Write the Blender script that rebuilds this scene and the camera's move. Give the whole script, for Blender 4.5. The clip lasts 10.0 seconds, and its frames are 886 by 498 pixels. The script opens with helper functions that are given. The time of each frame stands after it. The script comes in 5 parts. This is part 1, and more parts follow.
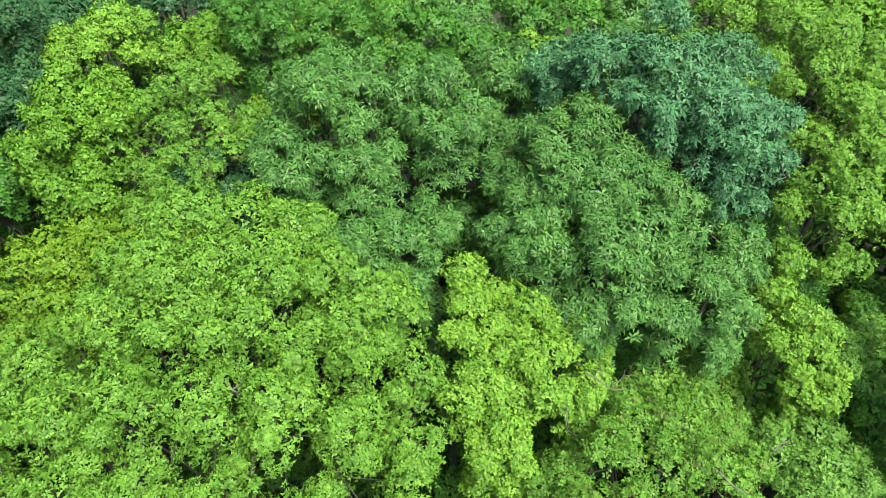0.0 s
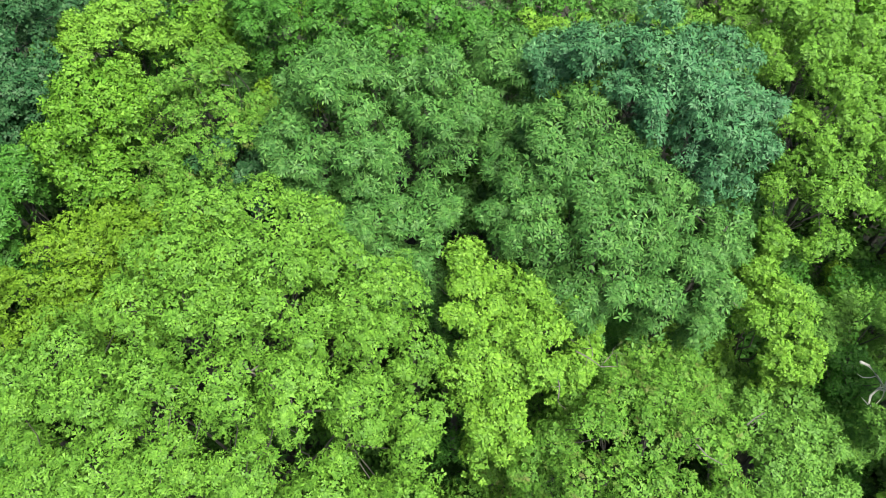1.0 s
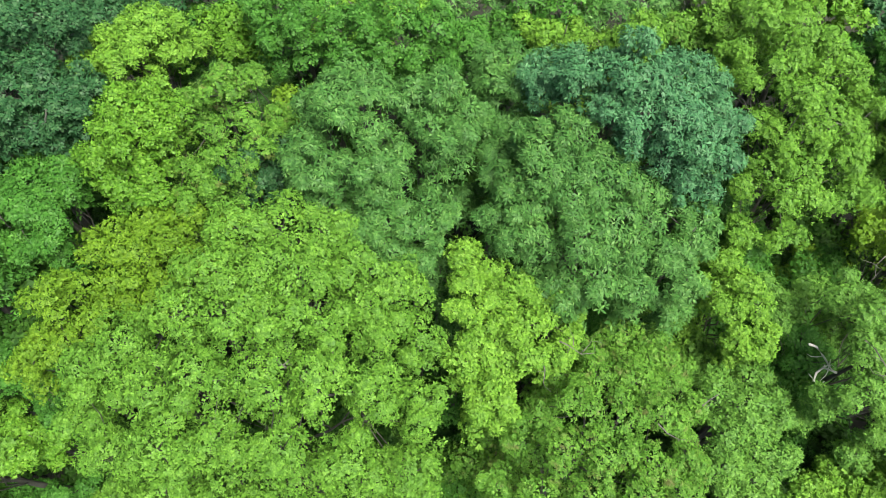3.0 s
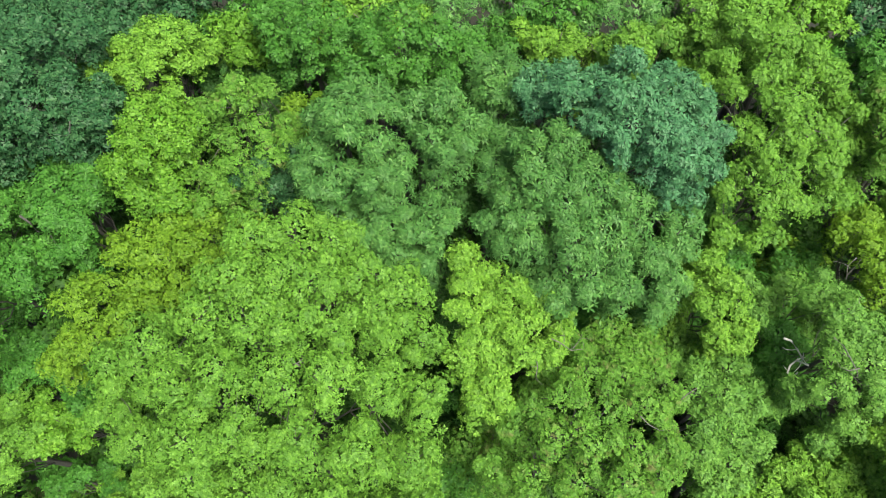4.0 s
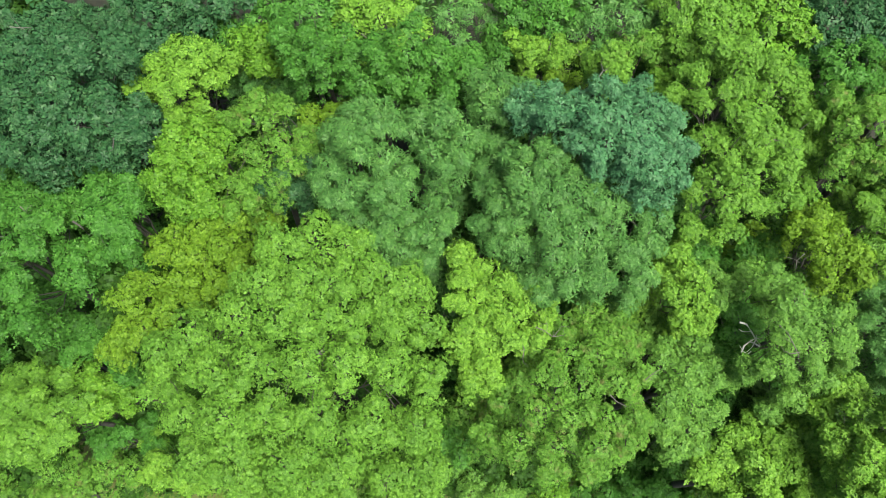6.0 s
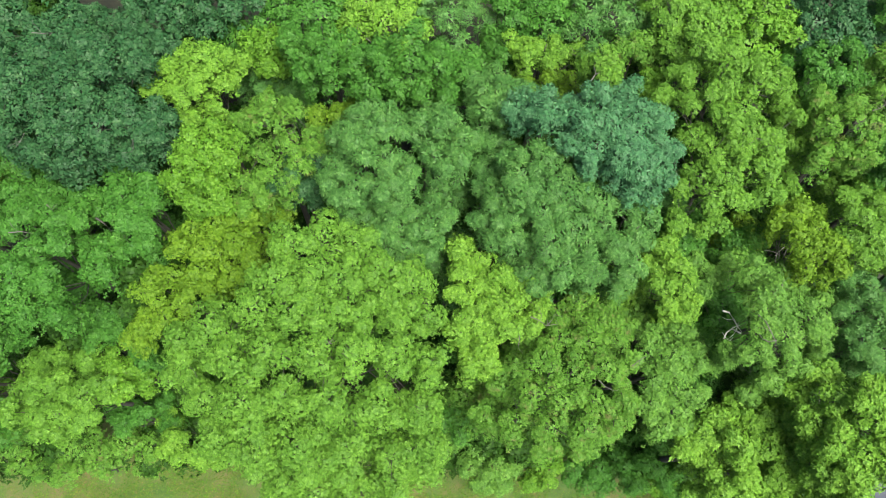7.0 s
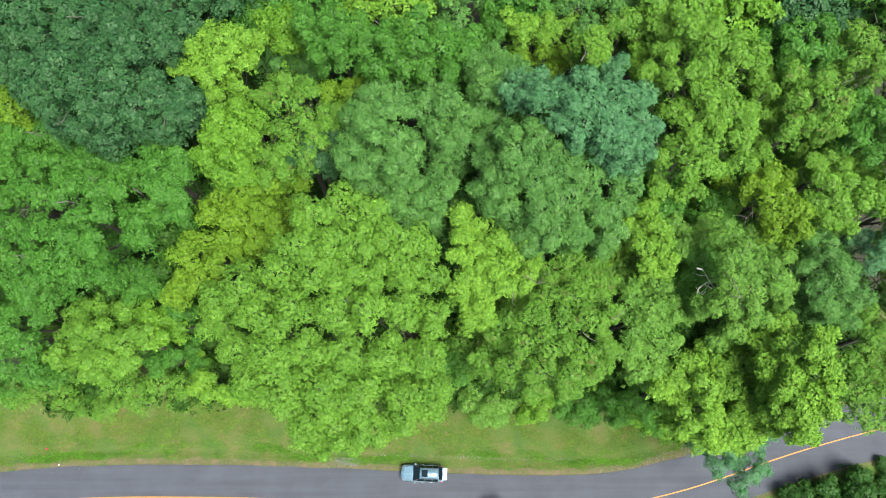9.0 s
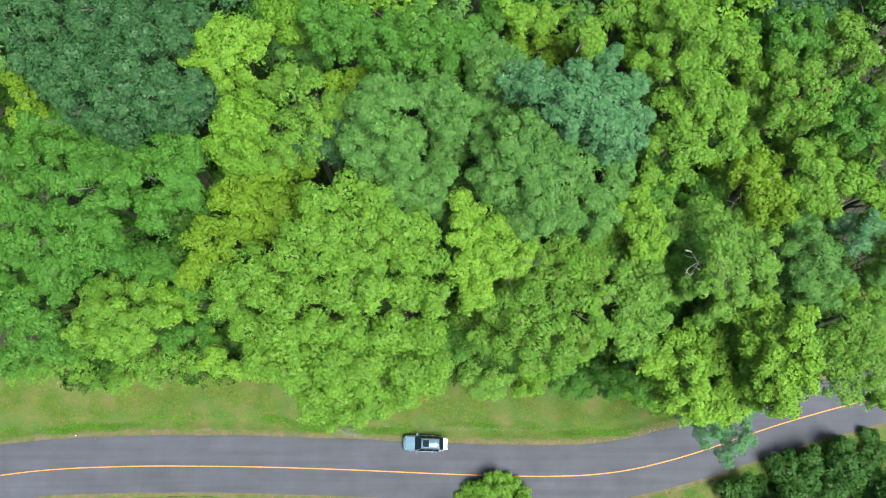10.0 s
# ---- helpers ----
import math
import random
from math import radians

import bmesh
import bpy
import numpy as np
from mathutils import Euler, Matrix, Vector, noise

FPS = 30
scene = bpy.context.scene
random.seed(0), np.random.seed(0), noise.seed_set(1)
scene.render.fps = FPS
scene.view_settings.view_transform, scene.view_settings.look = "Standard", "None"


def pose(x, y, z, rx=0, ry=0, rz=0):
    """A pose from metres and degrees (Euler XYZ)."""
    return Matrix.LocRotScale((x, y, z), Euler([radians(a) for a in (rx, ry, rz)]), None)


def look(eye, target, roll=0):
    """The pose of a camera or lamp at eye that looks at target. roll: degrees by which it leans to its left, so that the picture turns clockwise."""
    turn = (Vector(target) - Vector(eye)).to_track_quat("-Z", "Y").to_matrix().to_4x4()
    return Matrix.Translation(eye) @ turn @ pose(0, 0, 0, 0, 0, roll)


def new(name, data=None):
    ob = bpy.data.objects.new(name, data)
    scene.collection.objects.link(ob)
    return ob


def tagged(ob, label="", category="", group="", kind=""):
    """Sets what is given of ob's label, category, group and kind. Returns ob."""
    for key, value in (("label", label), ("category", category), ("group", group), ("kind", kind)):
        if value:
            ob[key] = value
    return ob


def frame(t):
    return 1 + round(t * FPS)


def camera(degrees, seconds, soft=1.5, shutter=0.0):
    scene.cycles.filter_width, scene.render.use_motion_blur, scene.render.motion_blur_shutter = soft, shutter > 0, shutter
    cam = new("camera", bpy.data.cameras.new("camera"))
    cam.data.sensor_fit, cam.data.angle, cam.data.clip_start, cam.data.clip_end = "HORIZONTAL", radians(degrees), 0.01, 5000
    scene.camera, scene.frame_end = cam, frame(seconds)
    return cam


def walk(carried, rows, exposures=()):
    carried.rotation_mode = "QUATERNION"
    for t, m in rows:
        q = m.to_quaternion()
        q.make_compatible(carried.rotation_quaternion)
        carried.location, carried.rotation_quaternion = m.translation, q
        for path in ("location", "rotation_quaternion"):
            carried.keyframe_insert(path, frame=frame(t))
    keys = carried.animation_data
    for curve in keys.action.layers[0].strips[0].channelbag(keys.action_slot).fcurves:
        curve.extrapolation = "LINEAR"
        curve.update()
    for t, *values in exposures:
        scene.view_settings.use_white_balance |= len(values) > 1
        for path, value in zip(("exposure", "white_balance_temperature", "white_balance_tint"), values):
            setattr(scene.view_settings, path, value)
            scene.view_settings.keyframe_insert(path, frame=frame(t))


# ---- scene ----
cam = camera(63.6, 10.0, soft=0.5)
METRES, EYE, TILT, LEAN, TURN = 27.0, 55.0, -47.0, 0.0, 0.0
ROWS = [
    (0.0, 0.0, 0.0, 0.0, 0.0, 0.0, 0.0),
    (0.5, -0.0001, -0.0286, 0.0274, 0.03, -2.31, 0.06),
    (1.0, -0.0002, -0.0579, 0.0556, 0.06, -4.2, 0.08),
    (1.5, 0.0, -0.0877, 0.0834, 0.07, -5.54, 0.1),
    (2.0, -0.0009, -0.119, 0.1131, 0.05, -6.91, 0.11),
    (2.5, -0.0023, -0.1538, 0.1466, 0.02, -8.31, 0.15),
    (4.0, -0.0062, -0.2631, 0.2622, -0.1, -12.32, 0.15),
    (4.5, -0.0058, -0.3008, 0.3022, -0.1, -13.54, 0.17),
    (5.0, -0.006, -0.3391, 0.3442, -0.15, -14.81, 0.21),
    (5.5, -0.0057, -0.378, 0.3846, -0.15, -16.0, 0.23),
    (7.0, -0.0067, -0.4936, 0.502, -0.14, -19.47, 0.3),
    (7.5, -0.0077, -0.5294, 0.5374, -0.11, -20.49, 0.34),
    (8.0, -0.0083, -0.564, 0.5722, -0.1, -21.64, 0.37),
    (8.5, -0.009, -0.5991, 0.6089, -0.1, -23.31, 0.4),
    (9.0, -0.0098, -0.6347, 0.6452, -0.1, -25.02, 0.43),
    (9.5, -0.0101, -0.6697, 0.6812, -0.1, -26.55, 0.46),
    (10.0, -0.0092, -0.7015, 0.7121, -0.08, -27.31, 0.48),
]
EXPOSURE = 1.97
walk(cam, [(t, pose(0, 0, EYE, TILT, LEAN, TURN) @ pose(METRES * x, METRES * y, METRES * z, 90 + pitch, roll, yaw)) for t, x, y, z, yaw, pitch, roll in ROWS],
     exposures=((0.0, EXPOSURE + 0.04), (5.0, EXPOSURE - 0.10), (10.0, EXPOSURE - 0.08)))

# ---- light: a bright overcast noon, the soft sun high in the south-east ----
SUN_HEIGHT, SUN_AZIMUTH = radians(64), radians(138)
world = bpy.data.worlds.new("sky")
scene.world = world
world.use_nodes = True
sky = world.node_tree.nodes.new("ShaderNodeTexSky")
sky.sky_type, sky.sun_disc = "NISHITA", False
sky.sun_elevation, sky.sun_rotation = SUN_HEIGHT, SUN_AZIMUTH
sky.air_density, sky.dust_density, sky.ozone_density = 1.0, 4.0, 0.6
background = world.node_tree.nodes["Background"]
background.inputs["Strength"].default_value = 0.062
world.node_tree.links.new(sky.outputs["Color"], background.inputs["Color"])
sun = new("sun", bpy.data.lights.new("sun", "SUN"))
sun.data.energy, sun.data.angle, sun.data.color = 3.3, radians(32), (1.0, 0.96, 0.88)
sun_way = Vector((math.sin(SUN_AZIMUTH) * math.cos(SUN_HEIGHT), math.cos(SUN_AZIMUTH) * math.cos(SUN_HEIGHT), math.sin(SUN_HEIGHT)))
sun.matrix_world = look(sun_way * 150, (0, 0, 0))


# ---- materials ----
def shader(name):
    m = bpy.data.materials.new(name)
    m.use_nodes = True
    return m, m.node_tree.nodes, m.node_tree.links, m.node_tree.nodes["Principled BSDF"]


def ramp(nodes, *stops):
    r = nodes.new("ShaderNodeValToRGB")
    while len(r.color_ramp.elements) < len(stops):
        r.color_ramp.elements.new(0.5)
    for e, (at, colour) in zip(r.color_ramp.elements, stops):
        e.position, e.color = at, (*colour, 1)
    return r


def noise_node(nodes, links, scale, detail=4.0, rough=0.6, coords="Object"):
    n, c = nodes.new("ShaderNodeTexNoise"), nodes.new("ShaderNodeTexCoord")
    n.inputs["Scale"].default_value, n.inputs["Detail"].default_value, n.inputs["Roughness"].default_value = scale, detail, rough
    links.new(c.outputs[coords], n.inputs["Vector"])
    return n


def mixed(nodes, links, kind, a, b, factor=1.0):
    m = nodes.new("ShaderNodeMix")
    m.data_type, m.blend_type = "RGBA", kind
    for socket, value in ((m.inputs[0], factor), (m.inputs[6], a), (m.inputs[7], b)):
        if hasattr(value, "is_output"):
            links.new(value, socket)
        elif isinstance(value, tuple):
            socket.default_value = (*value, 1)
        else:
            socket.default_value = value
    return m.outputs[2]


def bump(nodes, links, height, strength, distance, principled):
    b = nodes.new("ShaderNodeBump")
    b.inputs["Strength"].default_value, b.inputs["Distance"].default_value = strength, distance
    links.new(height, b.inputs["Height"])
    links.new(b.outputs["Normal"], principled.inputs["Normal"])


def leaf_material(name, dark, mid, light, gloss=0.45, through_light=0.2, tips=None):
    """Leaves: every leaf its own shade, sprays drift in tone over a metre or two, light shines through the blade."""
    m, nodes, links, p = shader(name)
    g = nodes.new("ShaderNodeNewGeometry")
    single = ramp(nodes, (0.0, tuple(0.7 * v + 0.3 * w for v, w in zip(dark, mid))), (0.45, mid), (0.85, tuple(0.5 * v + 0.5 * w for v, w in zip(mid, light))), (1.0, light))
    links.new(g.outputs["Random Per Island"], single.inputs["Fac"])
    drift = noise_node(nodes, links, 0.55, 3.0)
    tone = ramp(nodes, (0.3, (0.86, 0.89, 0.90)), (0.7, (1.14, 1.10, 1.02)))
    links.new(drift.outputs["Fac"], tone.inputs["Fac"])
    colour = mixed(nodes, links, "MULTIPLY", single.outputs["Color"], tone.outputs["Color"])
    spray = noise_node(nodes, links, 4.6, 2.0, 0.6)
    tuft = ramp(nodes, (0.34, (0.62, 0.68, 0.70)), (0.66, (1.30, 1.26, 1.16)))
    links.new(spray.outputs["Fac"], tuft.inputs["Fac"])
    colour = mixed(nodes, links, "MULTIPLY", colour, tuft.outputs["Color"])
    if tips:
        spot = noise_node(nodes, links, 1.7, 2.0)
        mask = ramp(nodes, (0.58, (0, 0, 0)), (0.72, (1, 1, 1)))
        links.new(spot.outputs["Fac"], mask.inputs["Fac"])
        colour = mixed(nodes, links, "MIX", colour, tips, mask.outputs["Color"])
    links.new(colour, p.inputs["Base Color"])
    p.inputs["Roughness"].default_value = gloss
    p.inputs["Specular IOR Level"].default_value = 0.08
    t, add = nodes.new("ShaderNodeBsdfTranslucent"), nodes.new("ShaderNodeMixShader")
    warm = mixed(nodes, links, "MULTIPLY", colour, (1.1, 1.3, 0.5))
    links.new(warm, t.inputs["Color"])
    add.inputs["Fac"].default_value = through_light * 0.5
    links.new(p.outputs["BSDF"], add.inputs[1])
    links.new(t.outputs["BSDF"], add.inputs[2])
    links.new(add.outputs["Shader"], nodes["Material Output"].inputs["Surface"])
    return m


def bark_material(name, dark, light, scale=9.0):
    m, nodes, links, p = shader(name)
    n = noise_node(nodes, links, scale, 6.0, 0.7)
    r = ramp(nodes, (0.3, dark), (0.7, light))
    links.new(n.outputs["Fac"], r.inputs["Fac"])
    blotch = noise_node(nodes, links, 1.3, 3.0)
    tone = ramp(nodes, (0.35, (0.7, 0.72, 0.68)), (0.65, (1.15, 1.15, 1.1)))
    links.new(blotch.outputs["Fac"], tone.inputs["Fac"])
    links.new(mixed(nodes, links, "MULTIPLY", r.outputs["Color"], tone.outputs["Color"]), p.inputs["Base Color"])
    p.inputs["Roughness"].default_value = 0.9
    bump(nodes, links, n.outputs["Fac"], 0.6, 0.03, p)
    return m


def plain(name, colour, rough=0.5, metal=0.0, coat=0.0, grain=40.0, amount=0.12):
    m, nodes, links, p = shader(name)
    n = noise_node(nodes, links, grain, 4.0)
    low, high = 1 - amount, 1 + amount
    r = ramp(nodes, (0.3, (low, low, low)), (0.7, (high, high, high)))
    links.new(n.outputs["Fac"], r.inputs["Fac"])
    links.new(mixed(nodes, links, "MULTIPLY", colour, r.outputs["Color"]), p.inputs["Base Color"])
    p.inputs["Roughness"].default_value, p.inputs["Metallic"].default_value, p.inputs["Coat Weight"].default_value = rough, metal, coat
    return m


def ground_material(name, colours, fine, coarse, relief, rough=0.95):
    """Two scales of mottling: blades, litter or grains on top of wide worn patches."""
    m, nodes, links, p = shader(name)
    a, b = noise_node(nodes, links, fine, 8.0, 0.75), noise_node(nodes, links, coarse, 5.0, 0.65)
    r = ramp(nodes, *[(0.36 + 0.28 * i / (len(colours) - 1), c) for i, c in enumerate(colours)])
    add = nodes.new("ShaderNodeMath")
    add.operation = "MULTIPLY_ADD"
    add.inputs[1].default_value = 0.45
    half = nodes.new("ShaderNodeMath")
    half.operation = "MULTIPLY"
    half.inputs[1].default_value = 0.55
    links.new(b.outputs["Fac"], half.inputs[0])
    links.new(a.outputs["Fac"], add.inputs[0])
    links.new(half.outputs[0], add.inputs[2])
    links.new(add.outputs[0], r.inputs["Fac"])
    links.new(r.outputs["Color"], p.inputs["Base Color"])
    p.inputs["Roughness"].default_value = rough
    bump(nodes, links, a.outputs["Fac"], 0.7, relief, p)
    return m


LEAF = {
    "light": leaf_material("light_green_oak_leaf", (0.0462, 0.1233, 0.0138), (0.0707, 0.1694, 0.0199), (0.1045, 0.2157, 0.0344)),
    "chestnut": leaf_material("deep_green_chestnut_leaf", (0.0298, 0.0949, 0.0207), (0.0463, 0.1291, 0.0290), (0.0847, 0.1783, 0.0479), 0.42, 0.16),
    "blue": leaf_material("blue_green_oak_leaf", (0.0255, 0.0926, 0.0355), (0.0413, 0.1277, 0.0534), (0.0759, 0.1692, 0.0819), 0.4, 0.15),
    "teal": leaf_material("dark_blue_green_oak_leaf", (0.0126, 0.0513, 0.0173), (0.0221, 0.0722, 0.0259), (0.0442, 0.0992, 0.0408), 0.42, 0.15),
    "lime": leaf_material("yellow_green_maple_leaf", (0.0554, 0.1470, 0.0151), (0.0858, 0.1921, 0.0200), (0.1244, 0.2402, 0.0374), 0.5, 0.22),
    "olive": leaf_material("olive_green_locust_leaf", (0.0411, 0.1187, 0.0141), (0.0632, 0.1593, 0.0197), (0.0934, 0.1898, 0.0316), 0.5, 0.2, (0.0897, 0.1087, 0.0316)),
    "green": leaf_material("mid_green_ash_leaf", (0.0232, 0.0873, 0.0115), (0.0368, 0.1189, 0.0166), (0.0619, 0.1585, 0.0296)),
    "yellow": leaf_material("yellow_olive_leaf", (0.0510, 0.1190, 0.0087), (0.0756, 0.1560, 0.0122), (0.1043, 0.1911, 0.0197), 0.5, 0.22),
    "bright": leaf_material("bright_green_maple_leaf", (0.0401, 0.1193, 0.0097), (0.0661, 0.1629, 0.0146), (0.1063, 0.2152, 0.0309), 0.45, 0.22),
    "pale": leaf_material("pale_green_walnut_leaf", (0.0474, 0.1259, 0.0188), (0.0700, 0.1657, 0.0268), (0.0992, 0.2053, 0.0393)),
    "deep": leaf_material("dark_green_slope_leaf", (0.0120, 0.0454, 0.0087), (0.0195, 0.0628, 0.0115), (0.0330, 0.0868, 0.0186), 0.5, 0.15),
    # understorey leaf colour carries the canopy's shade, darker than the leaf itself
    "shade": leaf_material("shade_darkened_understorey_leaf", (0.0105, 0.036, 0.0045), (0.0165, 0.050, 0.006), (0.026, 0.068, 0.009), 0.55, 0.15),
}
BARK = bark_material("grey_brown_bark", (0.016, 0.017, 0.012), (0.052, 0.052, 0.042))
DEAD_WOOD = bark_material("grey_dead_wood", (0.05, 0.047, 0.042), (0.115, 0.11, 0.10), 14.0)
BLEACHED = bark_material("bleached_dead_wood", (0.30, 0.295, 0.275), (0.52, 0.51, 0.48), 14.0)
# litter colour taken near black, standing in for the shade between crowns
LITTER = ground_material("shade_darkened_leaf_litter", [(0.005, 0.007, 0.003), (0.010, 0.012, 0.005), (0.020, 0.019, 0.009)], 9.0, 0.8, 0.06)
TURF = ground_material("mown_verge_turf", [(0.0150, 0.0450, 0.0047), (0.0289, 0.0687, 0.0073), (0.0465, 0.0725, 0.0115), (0.0703, 0.0712, 0.0209), (0.0930, 0.0800, 0.0355)], 9.0, 0.36, 0.06)
GRAVEL = ground_material("sandy_gravel_shoulder", [(0.0325, 0.0526, 0.0110), (0.0650, 0.0627, 0.0242), (0.1075, 0.0806, 0.0528)], 10.0, 0.9, 0.03)


def asphalt_material():
    m, nodes, links, p = shader("worn_grey_asphalt")
    grain, patch, streak = noise_node(nodes, links, 60.0, 3.0, 0.8), noise_node(nodes, links, 0.25, 6.0, 0.6), noise_node(nodes, links, 1.0, 4.0)
    stretch, c = nodes.new("ShaderNodeMapping"), nodes.new("ShaderNodeTexCoord")
    stretch.inputs["Scale"].default_value = (0.05, 1.5, 1.0)
    links.new(c.outputs["Object"], stretch.inputs["Vector"])
    links.new(stretch.outputs["Vector"], streak.inputs["Vector"])
    base = ramp(nodes, (0.3, (0.0254, 0.0312, 0.0419)), (0.7, (0.0391, 0.0471, 0.0624)))
    links.new(patch.outputs["Fac"], base.inputs["Fac"])
    worn = ramp(nodes, (0.35, (0.86, 0.86, 0.86)), (0.65, (1.12, 1.11, 1.1)))
    links.new(streak.outputs["Fac"], worn.inputs["Fac"])
    speck = ramp(nodes, (0.3, (0.8, 0.8, 0.8)), (0.7, (1.2, 1.2, 1.2)))
    links.new(grain.outputs["Fac"], speck.inputs["Fac"])
    colour = mixed(nodes, links, "MULTIPLY", base.outputs["Color"], worn.outputs["Color"])
    links.new(mixed(nodes, links, "MULTIPLY", colour, speck.outputs["Color"]), p.inputs["Base Color"])
    p.inputs["Roughness"].default_value = 0.85
    bump(nodes, links, grain.outputs["Fac"], 0.4, 0.006, p)
    return m


ASPHALT = asphalt_material()
LINE_PAINT = plain("worn_orange_yellow_road_paint", (0.3240, 0.1375, 0.0240), 0.7, grain=6.0, amount=0.25)


# ---- mesh helpers ----
def mesh_object(name, verts, faces, material, parent=None, label=""):
    """One mesh object from arrays of places and faces."""
    me = bpy.data.meshes.new(name)
    me.from_pydata([tuple(v) for v in verts], [], faces)
    for m in material if isinstance(material, list) else [material]:
        me.materials.append(m)
    ob = new(name, me)
    ob.parent = parent
    return tagged(ob, label) if label else ob


def part(name, bm, material, parent, label="", smooth=False):
    me = bpy.data.meshes.new(name)
    bm.to_mesh(me)
    bm.free()
    me.materials.append(material)
    if smooth:
        me.shade_smooth()
    ob = new(name, me)
    ob.parent = parent
    return tagged(ob, label) if label else ob


def unit(v):
    return v / np.maximum(np.linalg.norm(v, axis=-1, keepdims=True), 1e-9)


def leaf_mesh(name, base, tip, side, out, material, parent, label="", full=False):
    """Leaves from arrays of stalk ends, tips and half-width vectors: slim three-cornered blades, or full four-cornered ones that bend down at the tip."""
    n, k = len(base), 4 if full else 3
    if full:
        broad = base * 0.48 + tip * 0.52
        broad[:, 2] += 0.12 * np.linalg.norm(tip - base, axis=1)
        face = np.cross(side, tip - base)
        turn = np.sign((face * out).sum(1, keepdims=True))
        side = side * turn
        co = np.stack([base, broad + side, tip, broad - side], axis=1).reshape(-1, 3)
    else:
        flip = (np.arange(n) * 7 % 5 < 2)[:, None]
        broad, point = np.where(flip, base * 0.3 + tip * 0.7, base * 0.72 + tip * 0.28), np.where(flip, base - 0.12 * (tip - base), tip)
        face = np.cross(side, point - broad)
        turn = np.sign((face * out).sum(1, keepdims=True))
        side = side * turn
        co = np.stack([broad + side, point, broad - side], axis=1).reshape(-1, 3)
    me = bpy.data.meshes.new(name)
    me.vertices.add(k * n)
    me.vertices.foreach_set("co", co.astype(np.float32).ravel())
    me.loops.add(k * n)
    me.loops.foreach_set("vertex_index", np.arange(k * n, dtype=np.int32))
    me.polygons.add(n)
    me.polygons.foreach_set("loop_start", np.arange(0, k * n, k, dtype=np.int32))
    me.update(calc_edges=True)
    # a cupped leaf's mean facing lies between its blade and the spray's outer side
    soft = unit(0.9 * unit(face * turn) + out)
    me.normals_split_custom_set_from_vertices(np.repeat(soft, k, 0).astype(np.float32))
    me.materials.append(material)
    ob = new(name, me)
    ob.parent = parent
    return tagged(ob, label) if label else ob


def tube(verts, faces, points, radii, sides=6):
    """Adds a tapered round limb along the points to the lists."""
    first = len(verts)
    pts = [Vector(p) for p in points]
    for i, (p, r) in enumerate(zip(pts, radii)):
        way = (pts[min(i + 1, len(pts) - 1)] - pts[max(i - 1, 0)]).normalized()
        u = way.orthogonal().normalized()
        w = way.cross(u)
        for k in range(sides):
            a = 2 * math.pi * k / sides
            verts.append(p + r * (math.cos(a) * u + math.sin(a) * w))
    for i in range(len(pts) - 1):
        for k in range(sides):
            a, b = first + i * sides + k, first + i * sides + (k + 1) % sides
            faces.append((a, b, b + sides, a + sides))
    faces.append(tuple(first + (len(pts) - 1) * sides + k for k in range(sides)))
    faces.append(tuple(first + k for k in reversed(range(sides))))


def bent(a, b, rng, sag=0.12, steps=5):
    """A crooked line of points from a to b."""
    a, b = Vector(a), Vector(b)
    length = (b - a).length
    off = Vector(rng.normal(0, 1, 3)) * length * sag
    return [a.lerp(b, s) + off * math.sin(math.pi * s) * 0.6 + Vector(rng.normal(0, 1, 3)) * length * 0.02 * (0 < s < 1) for s in [i / (steps - 1) for i in range(steps)]]


# ---- the road's line and the lie of the land ----
LINE_X = [-160.0, -90.0, -62.0, -49.3, -43.1, -33.8, -22.6, -12.1, 0.3, 6.5, 12.7, 17.6, 22.0, 28.4, 34.2, 40.8, 49.2, 62.0, 90.0, 160.0]
LINE_Y = [-34.0, -11.0, -3.2, -1.18, -0.56, -0.33, -0.47, -0.84, -1.46, -1.68, -1.78, -1.52, -0.78, 0.9, 2.85, 4.7, 6.68, 9.2, 14.0, 20.0]


def line_y(x):
    """The centre line of the road, smoothed."""
    return sum(w * np.interp(x + d, LINE_X, LINE_Y) for d, w in ((-3, 0.2), (-1.5, 0.2), (0, 0.2), (1.5, 0.2), (3, 0.2)))


def land(x, y):
    """Height of the ground: the road's bench, the bank and wooded hillside to the north, the slope falling away to the south."""
    x, y = np.asarray(x, float), np.asarray(y, float)
    d = y - line_y(x)
    north = np.clip(d - 4.2, 0, None)
    south = np.clip(-d - 4.0, 0, None)
    up = 0.16 * north + 0.26 * np.clip(north - 4, 0, 60)
    down = 0.38 * np.clip(south - 0.5, 0, 60)
    ditch = -0.22 * np.exp(-((d - 4.75) / 0.4) ** 2)
    rough = 0.12 * np.sin(0.9 * x + 0.3 * y) * np.sin(0.7 * y - 0.2 * x) * np.clip(np.abs(d) - 5, 0, 3) / 3
    return up - down + ditch + rough - 0.045


def axis(near, step, far, grow):
    a = list(np.arange(0, near + 1e-6, step))
    while a[-1] < far:
        step *= grow
        a.append(a[-1] + step)
    return np.array([-v for v in reversed(a[1:])] + a)


